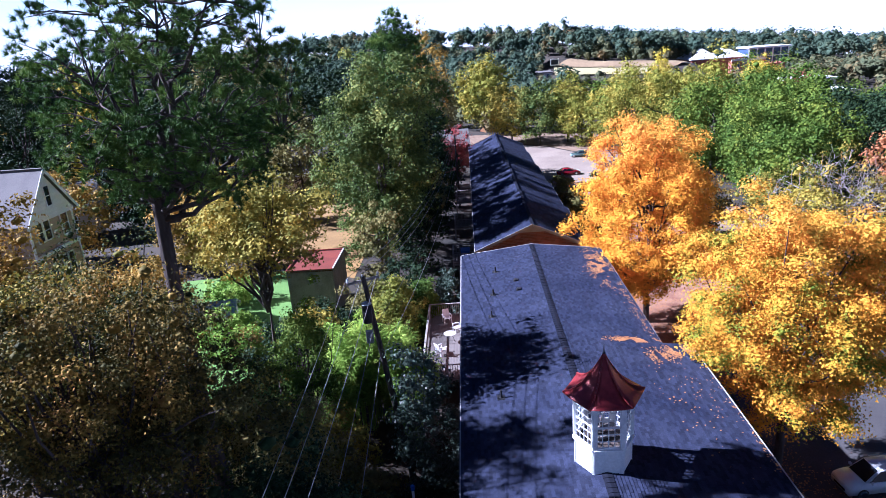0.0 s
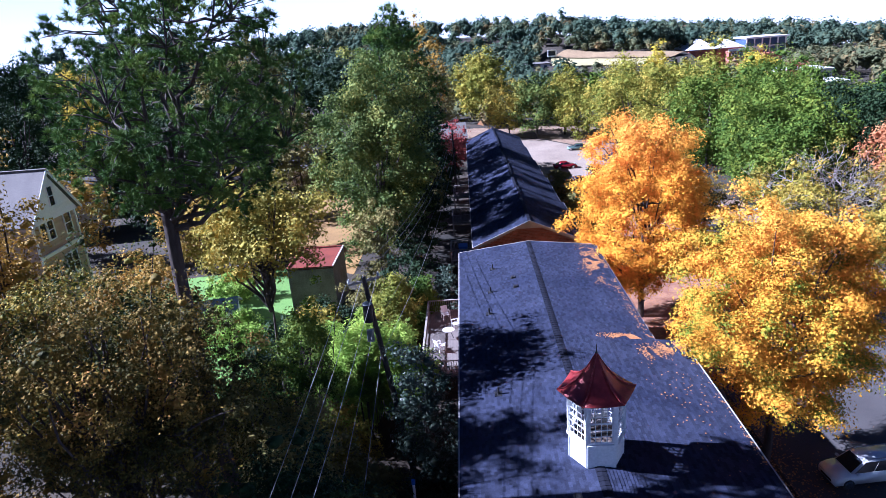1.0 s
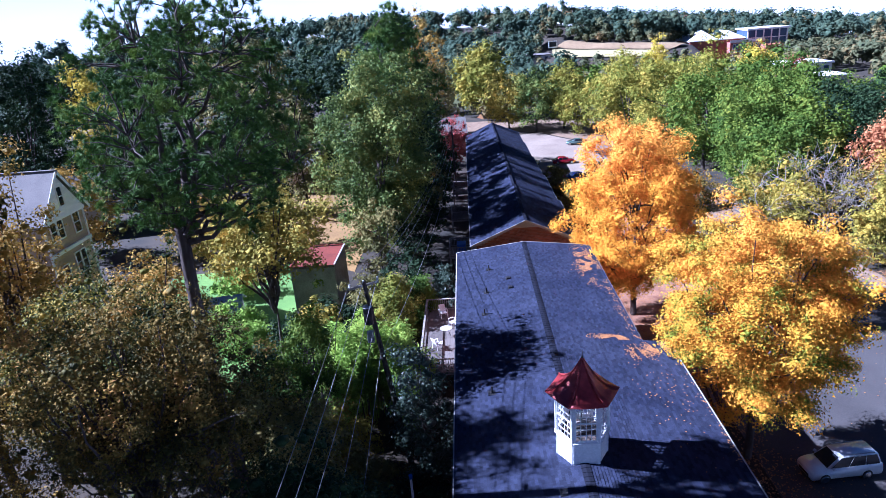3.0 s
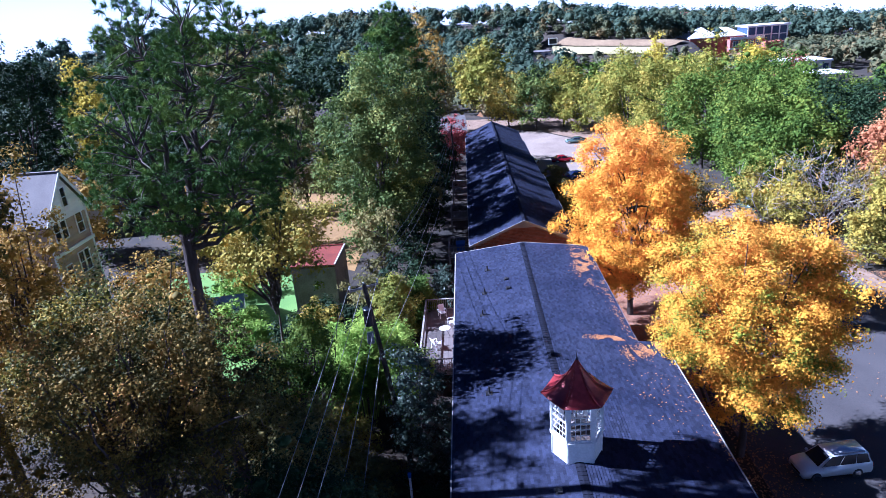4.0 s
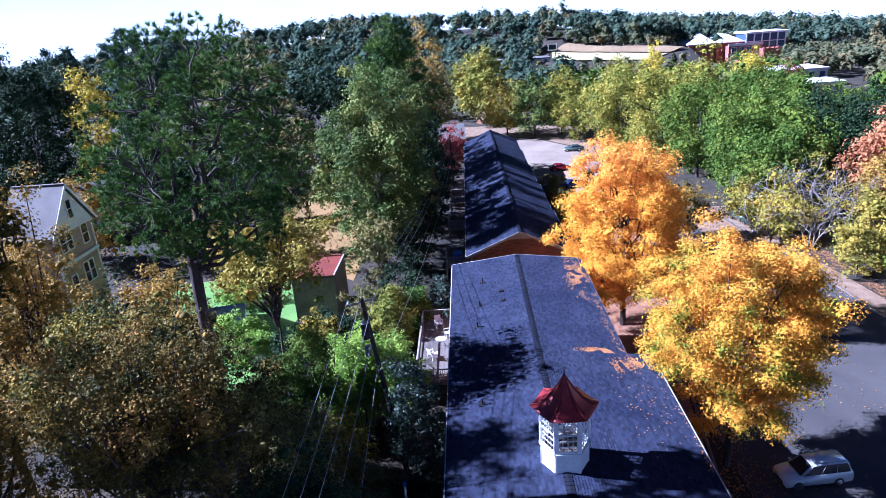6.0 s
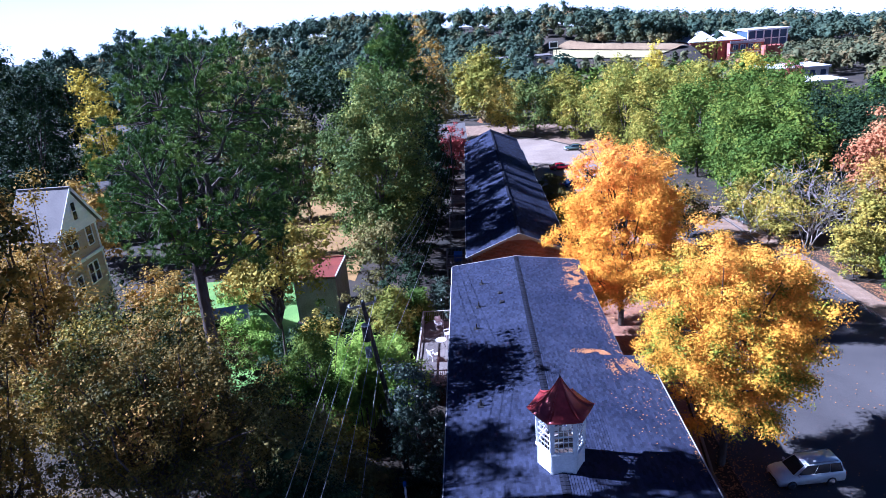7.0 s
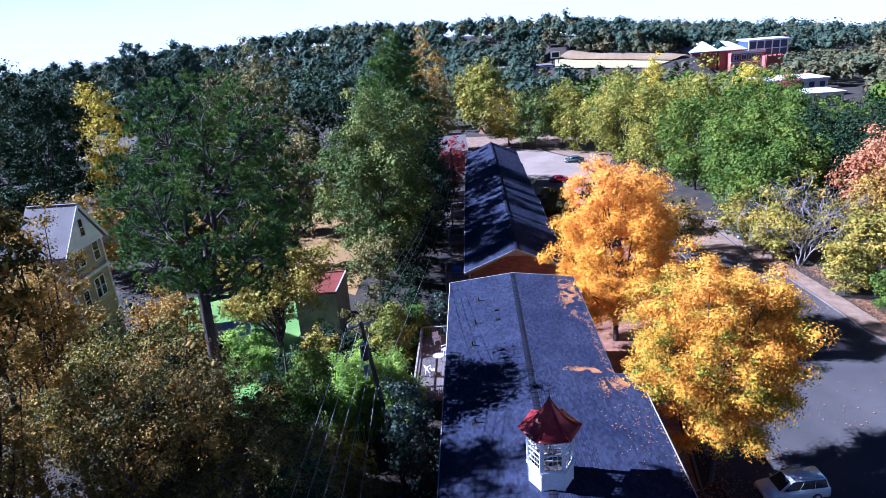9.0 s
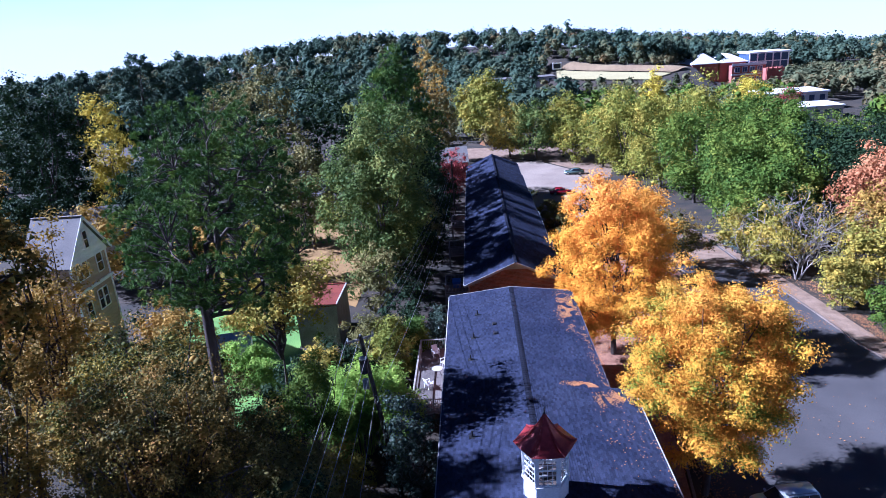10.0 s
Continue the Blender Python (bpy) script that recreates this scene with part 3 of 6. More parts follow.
def slope_arrays(a, b, y0, y1, course, tab, seed, thick=0.012, skip=None):
    """Shingle tabs on a slope from eave point a=(x,z) up to ridge point b, between y0 and y1: each a proud lapped plate."""
    rng = np.random.default_rng(seed)
    a, b = np.array(a, float), np.array(b, float)
    L = np.linalg.norm(b - a)
    u = (b - a) / L
    nrm = np.array([-u[1], u[0]])
    if nrm[1] < 0:
        nrm = -nrm
    V = []
    for i in range(int(L / course)):
        s0, s1 = i * course, min(L, (i + 1) * course + 0.01)
        off = (i % 2) * tab * 0.5 + rng.random() * 0.06
        ys = np.arange(y0 - off, y1, tab)
        for y in ys:
            ya, yb = max(y0, y + 0.006), min(y1, y + tab - 0.006)
            if yb - ya < 0.05:
                continue
            t = thick * (0.8 + 0.5 * rng.random())
            p0, p1 = a + u * s0, a + u * s1
            q0 = p0 + nrm * t
            q1 = p1 + nrm * 0.002
            V += [(p0[0], ya, p0[1]), (p0[0], yb, p0[1]), (q0[0], yb, q0[1]), (q0[0], ya, q0[1]), (q1[0], yb, q1[1]), (q1[0], ya, q1[1])]
    V = np.array(V, np.float32)
    n = len(V) // 6
    k = np.arange(n)[:, None] * 6
    F = np.concatenate([k + [0, 1, 2, 3], k + [3, 2, 4, 5]]).astype(np.int32)
    return V, F if u[0] < 0 else F[:, ::-1]


def brick_wall(parent, name, a, b, z0, z1, seed, material=BRICK):
    """A wall along the plan line a to b, backed by mortar-coloured masonry with brick courses standing proud."""
    bm = bmesh.new()
    a, b = Vector((*a, 0)), Vector((*b, 0))
    d = (b - a).normalized()
    nrm = Vector((d.y, -d.x, 0))
    solid(bm, [a + Vector((0, 0, z0)), b + Vector((0, 0, z0)), b + Vector((0, 0, z1)), a + Vector((0, 0, z1))], -nrm * 0.24)
    w = part(name, bm, MORTAR, parent)
    rng = np.random.default_rng(seed)
    L, V = (b - a).length, []
    rows = int((z1 - z0) / 0.15)
    for i in range(rows):
        za = z0 + i * 0.15
        x = -(i % 2) * 0.21
        while x < L:
            x0, x1 = max(0, x), min(L, x + 0.41)
            if x1 - x0 > 0.04:
                pr = 0.008 + 0.006 * rng.random()
                p = [a + d * x0, a + d * x1]
                q = [v + nrm * pr for v in p]
                for v, z in ((q[0], za), (q[1], za), (q[1], za + 0.138), (q[0], za + 0.138)):
                    V.append((v.x, v.y, z))
            x += 0.42
    V = np.array(V)
    c = from_arrays("brickwork", V, np.arange(len(V)).reshape(-1, 4), material, w)
    tagged(c, kind="stuff")
    return w


NEAR_TABS = []


def near_flats():
    e = empty("apartment_building", RIDGE_X, 28, 0, label="long low brick flats with a charcoal shingle roof", category="building")
    e.matrix_world = Matrix()
    for nm, xe, sd in (("roof_slope", EAVE_L, 1), ("roof_slope", EAVE_R, 2)):
        bm = bmesh.new()
        solid(bm, [(xe, NEAR_Y, EAVE_Z), (RIDGE_X, NEAR_Y, RIDGE_Z), (RIDGE_X, FAR_Y, RIDGE_Z), (xe, FAR_Y, EAVE_Z)], (0, 0, -0.16))
        s = part(nm, bm, SHINGLE, e, "dark grey asphalt shingle slope")
        V, F = slope_arrays((xe, EAVE_Z + 0.003), (RIDGE_X, RIDGE_Z + 0.003), 15.0, FAR_Y, 0.145, 0.31, sd, 0.007 if sd == 1 else 0.024)
        tagged(from_arrays("shingles", V, F, SHINGLE, s), kind="stuff")
    # right-hand extension, lifted a little above the main slope
    bm = bmesh.new()
    solid(bm, [(7.6, NEAR_Y, 7.785), (11.68, NEAR_Y, 7.40), (11.68, 32.6, 7.40), (7.6, 32.6, 7.785)], (0, 0, -0.2))
    s = part("wing_roof", bm, SHINGLE, e, "lower porch slope of dark shingles")
    V, F = slope_arrays((11.68, 7.403), (7.6, 7.788), 15.0, 32.6, 0.145, 0.31, 3, 0.011)
    tabs = V.reshape(-1, 6, 3)
    single = (tabs[:, 0, 1] > 23.2) & (tabs[:, 0, 1] < 26.3)
    NEAR_TABS.append((s, tabs[single]))
    rest = tabs[~single]
    k = np.arange(len(rest))[:, None] * 6
    tagged(from_arrays("shingles", rest.reshape(-1, 3), np.concatenate([k + [0, 1, 2, 3], k + [3, 2, 4, 5]]), SHINGLE, s), kind="stuff")
    # ridge caps
    bm = bmesh.new()
    y = 15.0
    while y < FAR_Y - 0.1:
        for sx in (-1, 1):
            zc = RIDGE_Z + 0.03
            vs = [(RIDGE_X, y, zc + 0.02), (RIDGE_X, y + 0.3, zc), (RIDGE_X + sx * 0.2, y + 0.3, zc - 0.03), (RIDGE_X + sx * 0.2, y, zc - 0.01)]
            solid(bm, vs, (0, 0, -0.02))
        y += 0.28
    part("ridge_cap", bm, RIDGE, e)
    # white drip edges and gutters
    for pts in (((EAVE_L - 0.03, NEAR_Y, EAVE_Z - 0.06), (EAVE_L - 0.03, FAR_Y, EAVE_Z - 0.06)), ((EAVE_R + 0.03, 32.8, EAVE_Z - 0.06), (EAVE_R + 0.03, FAR_Y, EAVE_Z - 0.06)), ((11.73, NEAR_Y, 7.35), (11.73, 32.6, 7.35))):
        bm = bmesh.new()
        beam(bm, *pts, 0.06, 0.10)
        part("gutter", bm, TRIM, e)
    for xa, za, xb, zb in ((EAVE_L, EAVE_Z, RIDGE_X, RIDGE_Z), (RIDGE_X, RIDGE_Z, EAVE_R, EAVE_Z)):
        bm = bmesh.new()
        beam(bm, (xa, FAR_Y + 0.03, za - 0.07), (xb, FAR_Y + 0.03, zb - 0.07), 0.06, 0.2)
        part("barge_board", bm, TRIM, e)
    brick_wall(e, "wall", (-0.4, FAR_Y - 0.4), (-0.4, NEAR_Y + 0.4), 0.9, 7.3, 11)
    brick_wall(e, "wall", (9.7, NEAR_Y + 0.4), (9.7, FAR_Y - 0.4), -0.3, 7.3, 12)
    brick_wall(e, "wall", (9.7, FAR_Y - 0.4), (-0.4, FAR_Y - 0.4), -0.3, 7.3, 13)
    brick_wall(e, "wall", (-0.4, NEAR_Y + 0.4), (9.7, NEAR_Y + 0.4), -0.3, 7.3, 14)
    # windows along both long sides
    for side in (-1, 1):
        xw = -0.4 if side < 0 else 9.7
        for i in range(9):
            for z in ((2.2, 5.0) if side < 0 else (1.0, 4.4)):
                yc = 12 + i * 4.3
                bm = bmesh.new()
                x0 = xw + side * 0.02
                for ya, yb, za, zb in ((yc - 0.6, yc + 0.6, z, z + 0.07), (yc - 0.6, yc + 0.6, z + 1.33, z + 1.4), (yc - 0.6, yc - 0.53, z, z + 1.4), (yc + 0.53, yc + 0.6, z, z + 1.4), (yc - 0.6, yc + 0.6, z + 0.68, z + 0.73)):
                    box(bm, x0, ya, za, x0 + side * 0.06, yb, zb)
                w = part("window", bm, TRIM, e)
                bm = bmesh.new()
                box(bm, x0 - side * 0.01, yc - 0.55, z + 0.05, x0 + side * 0.025, yc + 0.55, z + 1.35)
                part("pane", bm, GLASS, w)
    return e


near_flats()


def roof_vent(x, y, kind):
    z = EAVE_Z + (x - EAVE_L) / (RIDGE_X - EAVE_L) * (RIDGE_Z - EAVE_Z)
    e = empty("roof_vent", x, y, z, label="small dark plumbing vent standing on the shingles" if kind == "pipe" else "low square metal box vent on the shingles", category="vent", group="roof vents")
    if kind == "pipe":
        bm = bmesh.new()
        rod(bm, (0, 0, -0.05), (0, 0, 0.42), 0.055, sides=10)
        part("pipe", bm, DARK_METAL, e)
        bm = bmesh.new()
        rod(bm, (0, 0, -0.03), (0, 0, 0.10), 0.12, 0.06, 10)
        box(bm, -0.2, -0.2, -0.03, 0.2, 0.2, 0.03)
        part("flashing", bm, DARK_METAL, e)
    else:
        bm = bmesh.new()
        box(bm, -0.13, -0.16, -0.03, 0.13, 0.16, 0.12, bevel=0.02)
        part("hood", bm, DARK_METAL, e)
        bm = bmesh.new()
        box(bm, -0.19, -0.2, -0.03, 0.19, 0.2, 0.02)
        part("flashing", bm, DARK_METAL, e)


def cupola():
    """Six-sided lantern on the ridge: panelled base, glazed sides, flared red metal roof."""
    cx, cy = 4.76, 22.15
    e = empty("cupola", cx, cy, RIDGE_Z, label="white six-sided cupola with small-paned windows and a flared red metal roof", category="cupola")
    R, zb, zw, zt = 1.12, -0.75, 1.05, 2.95
    corner = [Vector((math.cos(radians(60 * k)), math.sin(radians(60 * k)), 0)) for k in range(6)]
    for k in range(6):
        a, b = corner[k] * R, corner[(k + 1) % 6] * R
        n = ((a + b) / 2).normalized()
        up = Vector((0, 0, 1))
        bm = bmesh.new()
        solid(bm, [a + up * zb, b + up * zb, b + up * zw, a + up * zw], -n * 0.08)
        p = part("base_panel", bm, WHITE, e)
        for t in (0.0, 1.0):
            bm = bmesh.new()
            q = a.lerp(b, 0.03 + 0.94 * t)
            beam(bm, q + up * zb + n * 0.012, q + up * zw + n * 0.012, 0.05, 0.03)
            part("corner_board", bm, WHITE, p)
        bm = bmesh.new()
        beam(bm, a + up * zw + n * 0.04, b + up * zw + n * 0.04, 0.14, 0.07)
        part("sill", bm, WHITE, e)
        bm = bmesh.new()
        beam(bm, a + up * (zt + 0.06), b + up * (zt + 0.06), 0.12, 0.16)
        part("head_board", bm, WHITE, e)
        bm = bmesh.new()
        beam(bm, a * 0.985 + up * zw, a * 0.985 + up * zt, 0.15)
        part("post", bm, WHITE, e)
        # sash with muntins
        bm = bmesh.new()
        a2, b2 = a.lerp(b, 0.09), a.lerp(b, 0.91)
        z0, z1 = zw + 0.08, zt - 0.02
        for t0, t1, w in ((0, 0, 0.08), (1, 1, 0.08)):
            q = a2.lerp(b2, t0)
            beam(bm, q + up * z0, q + up * z1, w, 0.05)
        for z, w in ((z0, 0.09), (z1, 0.08), ((z0 + z1) / 2, 0.07)):
            beam(bm, a2 + up * z, b2 + up * z, 0.05, w)
        s = part("window", bm, WHITE, e)
        for t in (0.25, 0.5, 0.75):
            bm = bmesh.new()
            q = a2.lerp(b2, t)
            beam(bm, q + up * z0, q + up * z1, 0.028, 0.035)
            part("muntin", bm, WHITE, s)
        for f in (0.167, 0.333, 0.667, 0.833):
            bm = bmesh.new()
            z = z0 + (z1 - z0) * f
            beam(bm, a2 + up * z, b2 + up * z, 0.03, 0.028)
            part("muntin", bm, WHITE, s)
    # floor and clutter seen through the panes
    # The dark bark colour on the floor stands in for the dim interior.
    bm = bmesh.new()
    bmesh.ops.create_circle(bm, cap_ends=True, segments=6, radius=1.04, matrix=Matrix.Translation((0, 0, zw - 0.05)))
    part("floor_board", bm, BARK, e)
    bm = bmesh.new()
    beam(bm, (-0.5, 0.1, zw + 0.12), (0.55, 0.35, zw + 0.3), 0.1, 0.22)
    beam(bm, (-0.35, -0.3, zw + 0.08), (0.5, -0.1, zw + 0.12), 0.16, 0.1)
    beam(bm, (-0.1, 0.3, zw), (0.05, 0.32, zw + 0.8), 0.08, 0.08)
    part("loose_timber", bm, GREY_WOOD, e)
    # flared roof: six curved panels
    prof = [(1.58, 3.05), (1.32, 3.13), (1.06, 3.27), (0.81, 3.48), (0.58, 3.75), (0.36, 4.06), (0.16, 4.38), (0.03, 4.62)]
    for k in range(6):
        bm = bmesh.new()
        a, b = corner[k], corner[(k + 1) % 6]
        rows = []
        for r, z in prof:
            rows.append([bm.verts.new(a.lerp(b, t) * r + Vector((0, 0, z + (0.05 * (1 - 4 * t * (1 - t)) if z < 3.1 else 0)))) for t in (0, 0.25, 0.5, 0.75, 1)])
        for r0, r1 in zip(rows, rows[1:]):
            for i in range(4):
                f = bm.faces.new((r0[i], r0[i + 1], r1[i + 1], r1[i]))
                f.smooth = True
        g = bmesh.ops.extrude_face_region(bm, geom=bm.faces[:])
        bmesh.ops.translate(bm, vec=(0, 0, -0.035), verts=[v for v in g["geom"] if isinstance(v, bmesh.types.BMVert)])
        bmesh.ops.recalc_face_normals(bm, faces=bm.faces)
        part("roof_panel", bm, RED_METAL, e)
        V, F = tube_arrays([(np.array([tuple(a * r + Vector((0, 0, z + (0.06 if z < 3.1 else 0.012)))) for r, z in prof]), np.full(len(prof), 0.028))], 6)
        from_arrays("hip_rib", V, F, RED_METAL, e, True)
    bm = bmesh.new()
    rod(bm, (0, 0, 4.55), (0, 0, 5.05), 0.03, 0.012)
    bmesh.ops.create_uvsphere(bm, u_segments=10, v_segments=6, radius=0.06, matrix=Matrix.Translation((0, 0, 4.66)))
    part("finial", bm, DARK_METAL, e, "thin dark spike")


cupola()
for x, y, k in ((1.55, 44.6, "pipe"), (1.2, 40.4, "pipe"), (0.95, 37.0, "pipe"), (1.0, 27.6, "pipe"), (2.9, 42.3, "box"), (2.95, 40.6, "box"), (3.6, 19.6, "box")):
    roof_vent(x, y, k)


# ---- the stepped far row ----
def row_house(i, y0, y1, ridge, eave):
    xl, xm, xr = 0.15, 5.75, 11.15
    e = empty("row_house", xm, y0, 0, label="brick row house with dark shingle gable roof" if i else "brick end house of the stepped row with a broad white-edged gable", category="house", group="stepped row of houses")
    e.matrix_world = Matrix()
    for xe, sd in ((xl, 1), (xr, 2)):
        bm = bmesh.new()
        solid(bm, [(xe, y0 - 0.35, eave), (xm, y0 - 0.35, ridge), (xm, y1, ridge), (xe, y1, eave)], (0, 0, -0.18))
        s = part("roof_slope", bm, SHINGLE, e)
        V, F = slope_arrays((xe, eave + 0.003), (xm, ridge + 0.003), y0 - 0.35, y1, 0.29, 0.62, 20 + i * 2 + sd, 0.02)
        tagged(from_arrays("shingles", V, F, SHINGLE, s), kind="stuff")
        bm = bmesh.new()
        beam(bm, (xe, y0 - 0.38, eave - 0.08), (xm, y0 - 0.38, ridge - 0.08), 0.06, 0.24)
        part("barge_board", bm, TRIM, e)
        bm = bmesh.new()
        beam(bm, (xe, y0 - 0.3, eave - 0.07), (xe, y1 + 0.3, eave - 0.07), 0.11, 0.13)
        part("gutter", bm, TRIM, e)
    bm = bmesh.new()
    beam(bm, (xm, y0 - 0.35, ridge + 0.02), (xm, y1, ridge + 0.02), 0.3, 0.05)
    part("ridge_cap", bm, RIDGE, e)
    zg = float(ground_z(5, (y0 + y1) / 2)) - 0.8
    # gable wall with bricks, above and beside the lower roof in front of it
    bm = bmesh.new()
    solid(bm, [(xl + 0.5, y0, zg), (xr - 0.5, y0, zg), (xr - 0.5, y0, eave), (xm, y0, ridge - 0.2), (xl + 0.5, y0, eave)], (0, 0.25, 0))
    w = part("wall", bm, MORTAR if i == 0 else BRICK, e)
    if i == 0:
        V = []
        for r in range(int((ridge - 0.3 - 0.8) / 0.15)):
            z = 0.8 + r * 0.15
            half = 4.95 if z < eave - 0.2 else 4.95 * (ridge - 0.35 - z) / (ridge - eave)
            x = xm - half - (r % 2) * 0.2
            while x < xm + half:
                x0, x1 = max(xm - half, x), min(xm + half, x + 0.4)
                if x1 - x0 > 0.05:
                    V += [(x0, y0 - 0.012, z), (x1, y0 - 0.012, z), (x1, y0 - 0.012, z + 0.137), (x0, y0 - 0.012, z + 0.137)]
                x += 0.415
        tagged(from_arrays("brickwork", V, np.arange(len(V)).reshape(-1, 4), BRICK, w), kind="stuff")
        bm = bmesh.new()
        solid(bm, [(xm - 0.02 - 1.6, y0 - 0.02, ridge - 0.85), (xm + 1.6, y0 - 0.02, ridge - 0.85), (xm, y0 - 0.02, ridge - 0.28)], (0, -0.05, 0))
        part("gable_panel", bm, TRIM, w)
    for xs, d in ((xl + 0.5, 0.25), (xr - 0.5, -0.25)):
        bm = bmesh.new()
        solid(bm, [(xs, y0 + 0.25, zg), (xs, y1, zg), (xs, y1, eave - 0.05), (xs, y0 + 0.25, eave - 0.05)], (d, 0, 0))
        w = part("wall", bm, BRICK, e)
        for k in range(3):
            for z in (eave - 2.0, eave - 4.6):
                yc = y0 + 2.5 + k * (y1 - y0 - 5) / 2
                sg = -1 if d > 0 else 1
                bm = bmesh.new()
                x0 = xs + sg * 0.01
                for ya, yb, za, zb in ((yc - 0.6, yc + 0.6, z, z + 0.07), (yc - 0.6, yc + 0.6, z + 1.33, z + 1.4), (yc - 0.6, yc - 0.53, z, z + 1.4), (yc + 0.53, yc + 0.6, z, z + 1.4)):
                    box(bm, x0, ya, za, x0 + sg * 0.06, yb, zb)
                wd = part("window", bm, TRIM, w)
                bm = bmesh.new()
                box(bm, x0, yc - 0.55, z + 0.05, x0 + sg * 0.03, yc + 0.55, z + 1.35)
                part("pane", bm, GLASS, wd)
    if i == 4:
        bm = bmesh.new()
        solid(bm, [(xl + 0.5, y1 - 0.25, zg), (xr - 0.5, y1 - 0.25, zg), (xr - 0.5, y1 - 0.25, eave), (xm, y1 - 0.25, ridge - 0.2), (xl + 0.5, y1 - 0.25, eave)], (0, 0.25, 0))
        part("wall", bm, BRICK, e)


for i, (ya, yb, dz) in enumerate(((59.3, 73.0, 0.0), (73.0, 88.0, 0.55), (88.0, 103.0, 1.1), (103.0, 118.0, 1.65), (118.0, 132.0, 2.2))):
    row_house(i, ya, yb, 6.9 - dz, 4.5 - dz)


# ---- maples by the car park ----
broad_tree("maple_tree", 16.3, 31.0, 16.3, 10.7, MAPLE, 25, "maple in full yellow-orange autumn leaf beside the car park", low=0.2, clumps=520, per=260, size=0.112, clump=0.08, lobes=0.24, limbs=44, inner=0.5, core=0.28, flat=0.65, lift=0.5)
broad_tree("maple_tree", 14.4, 51.0, 17.6, 11.5, MAPLE_B, 16, "maple with orange and salmon autumn leaves", low=0.08, clumps=460, per=160, size=0.15, clump=0.08, lobes=0.26, limbs=34, inner=0.5, core=0.28, flat=0.65, lift=0.5)
broad_tree("maple_tree", 21.0, 70.0, 11.2, 8.5, MAPLE_B, 17, "smaller maple with pale orange autumn leaves beside the drive", low=0.15, clumps=120, per=90, size=0.2, clump=0.12, lobes=0.25, limbs=16, inner=0.5, core=0.3)
# ---- near pine ----
pine_tree("pine_tree", -10.35, 21.0, 29.3, 9, "tall loblolly pine with a bare trunk and open dark green crown", fork=18.7, off=1.3, rx=4.3, up=6.2, down=3.2, puffs=620, tufts=6, needles=52, length=0.21, thin=0.012, puff=0.42)
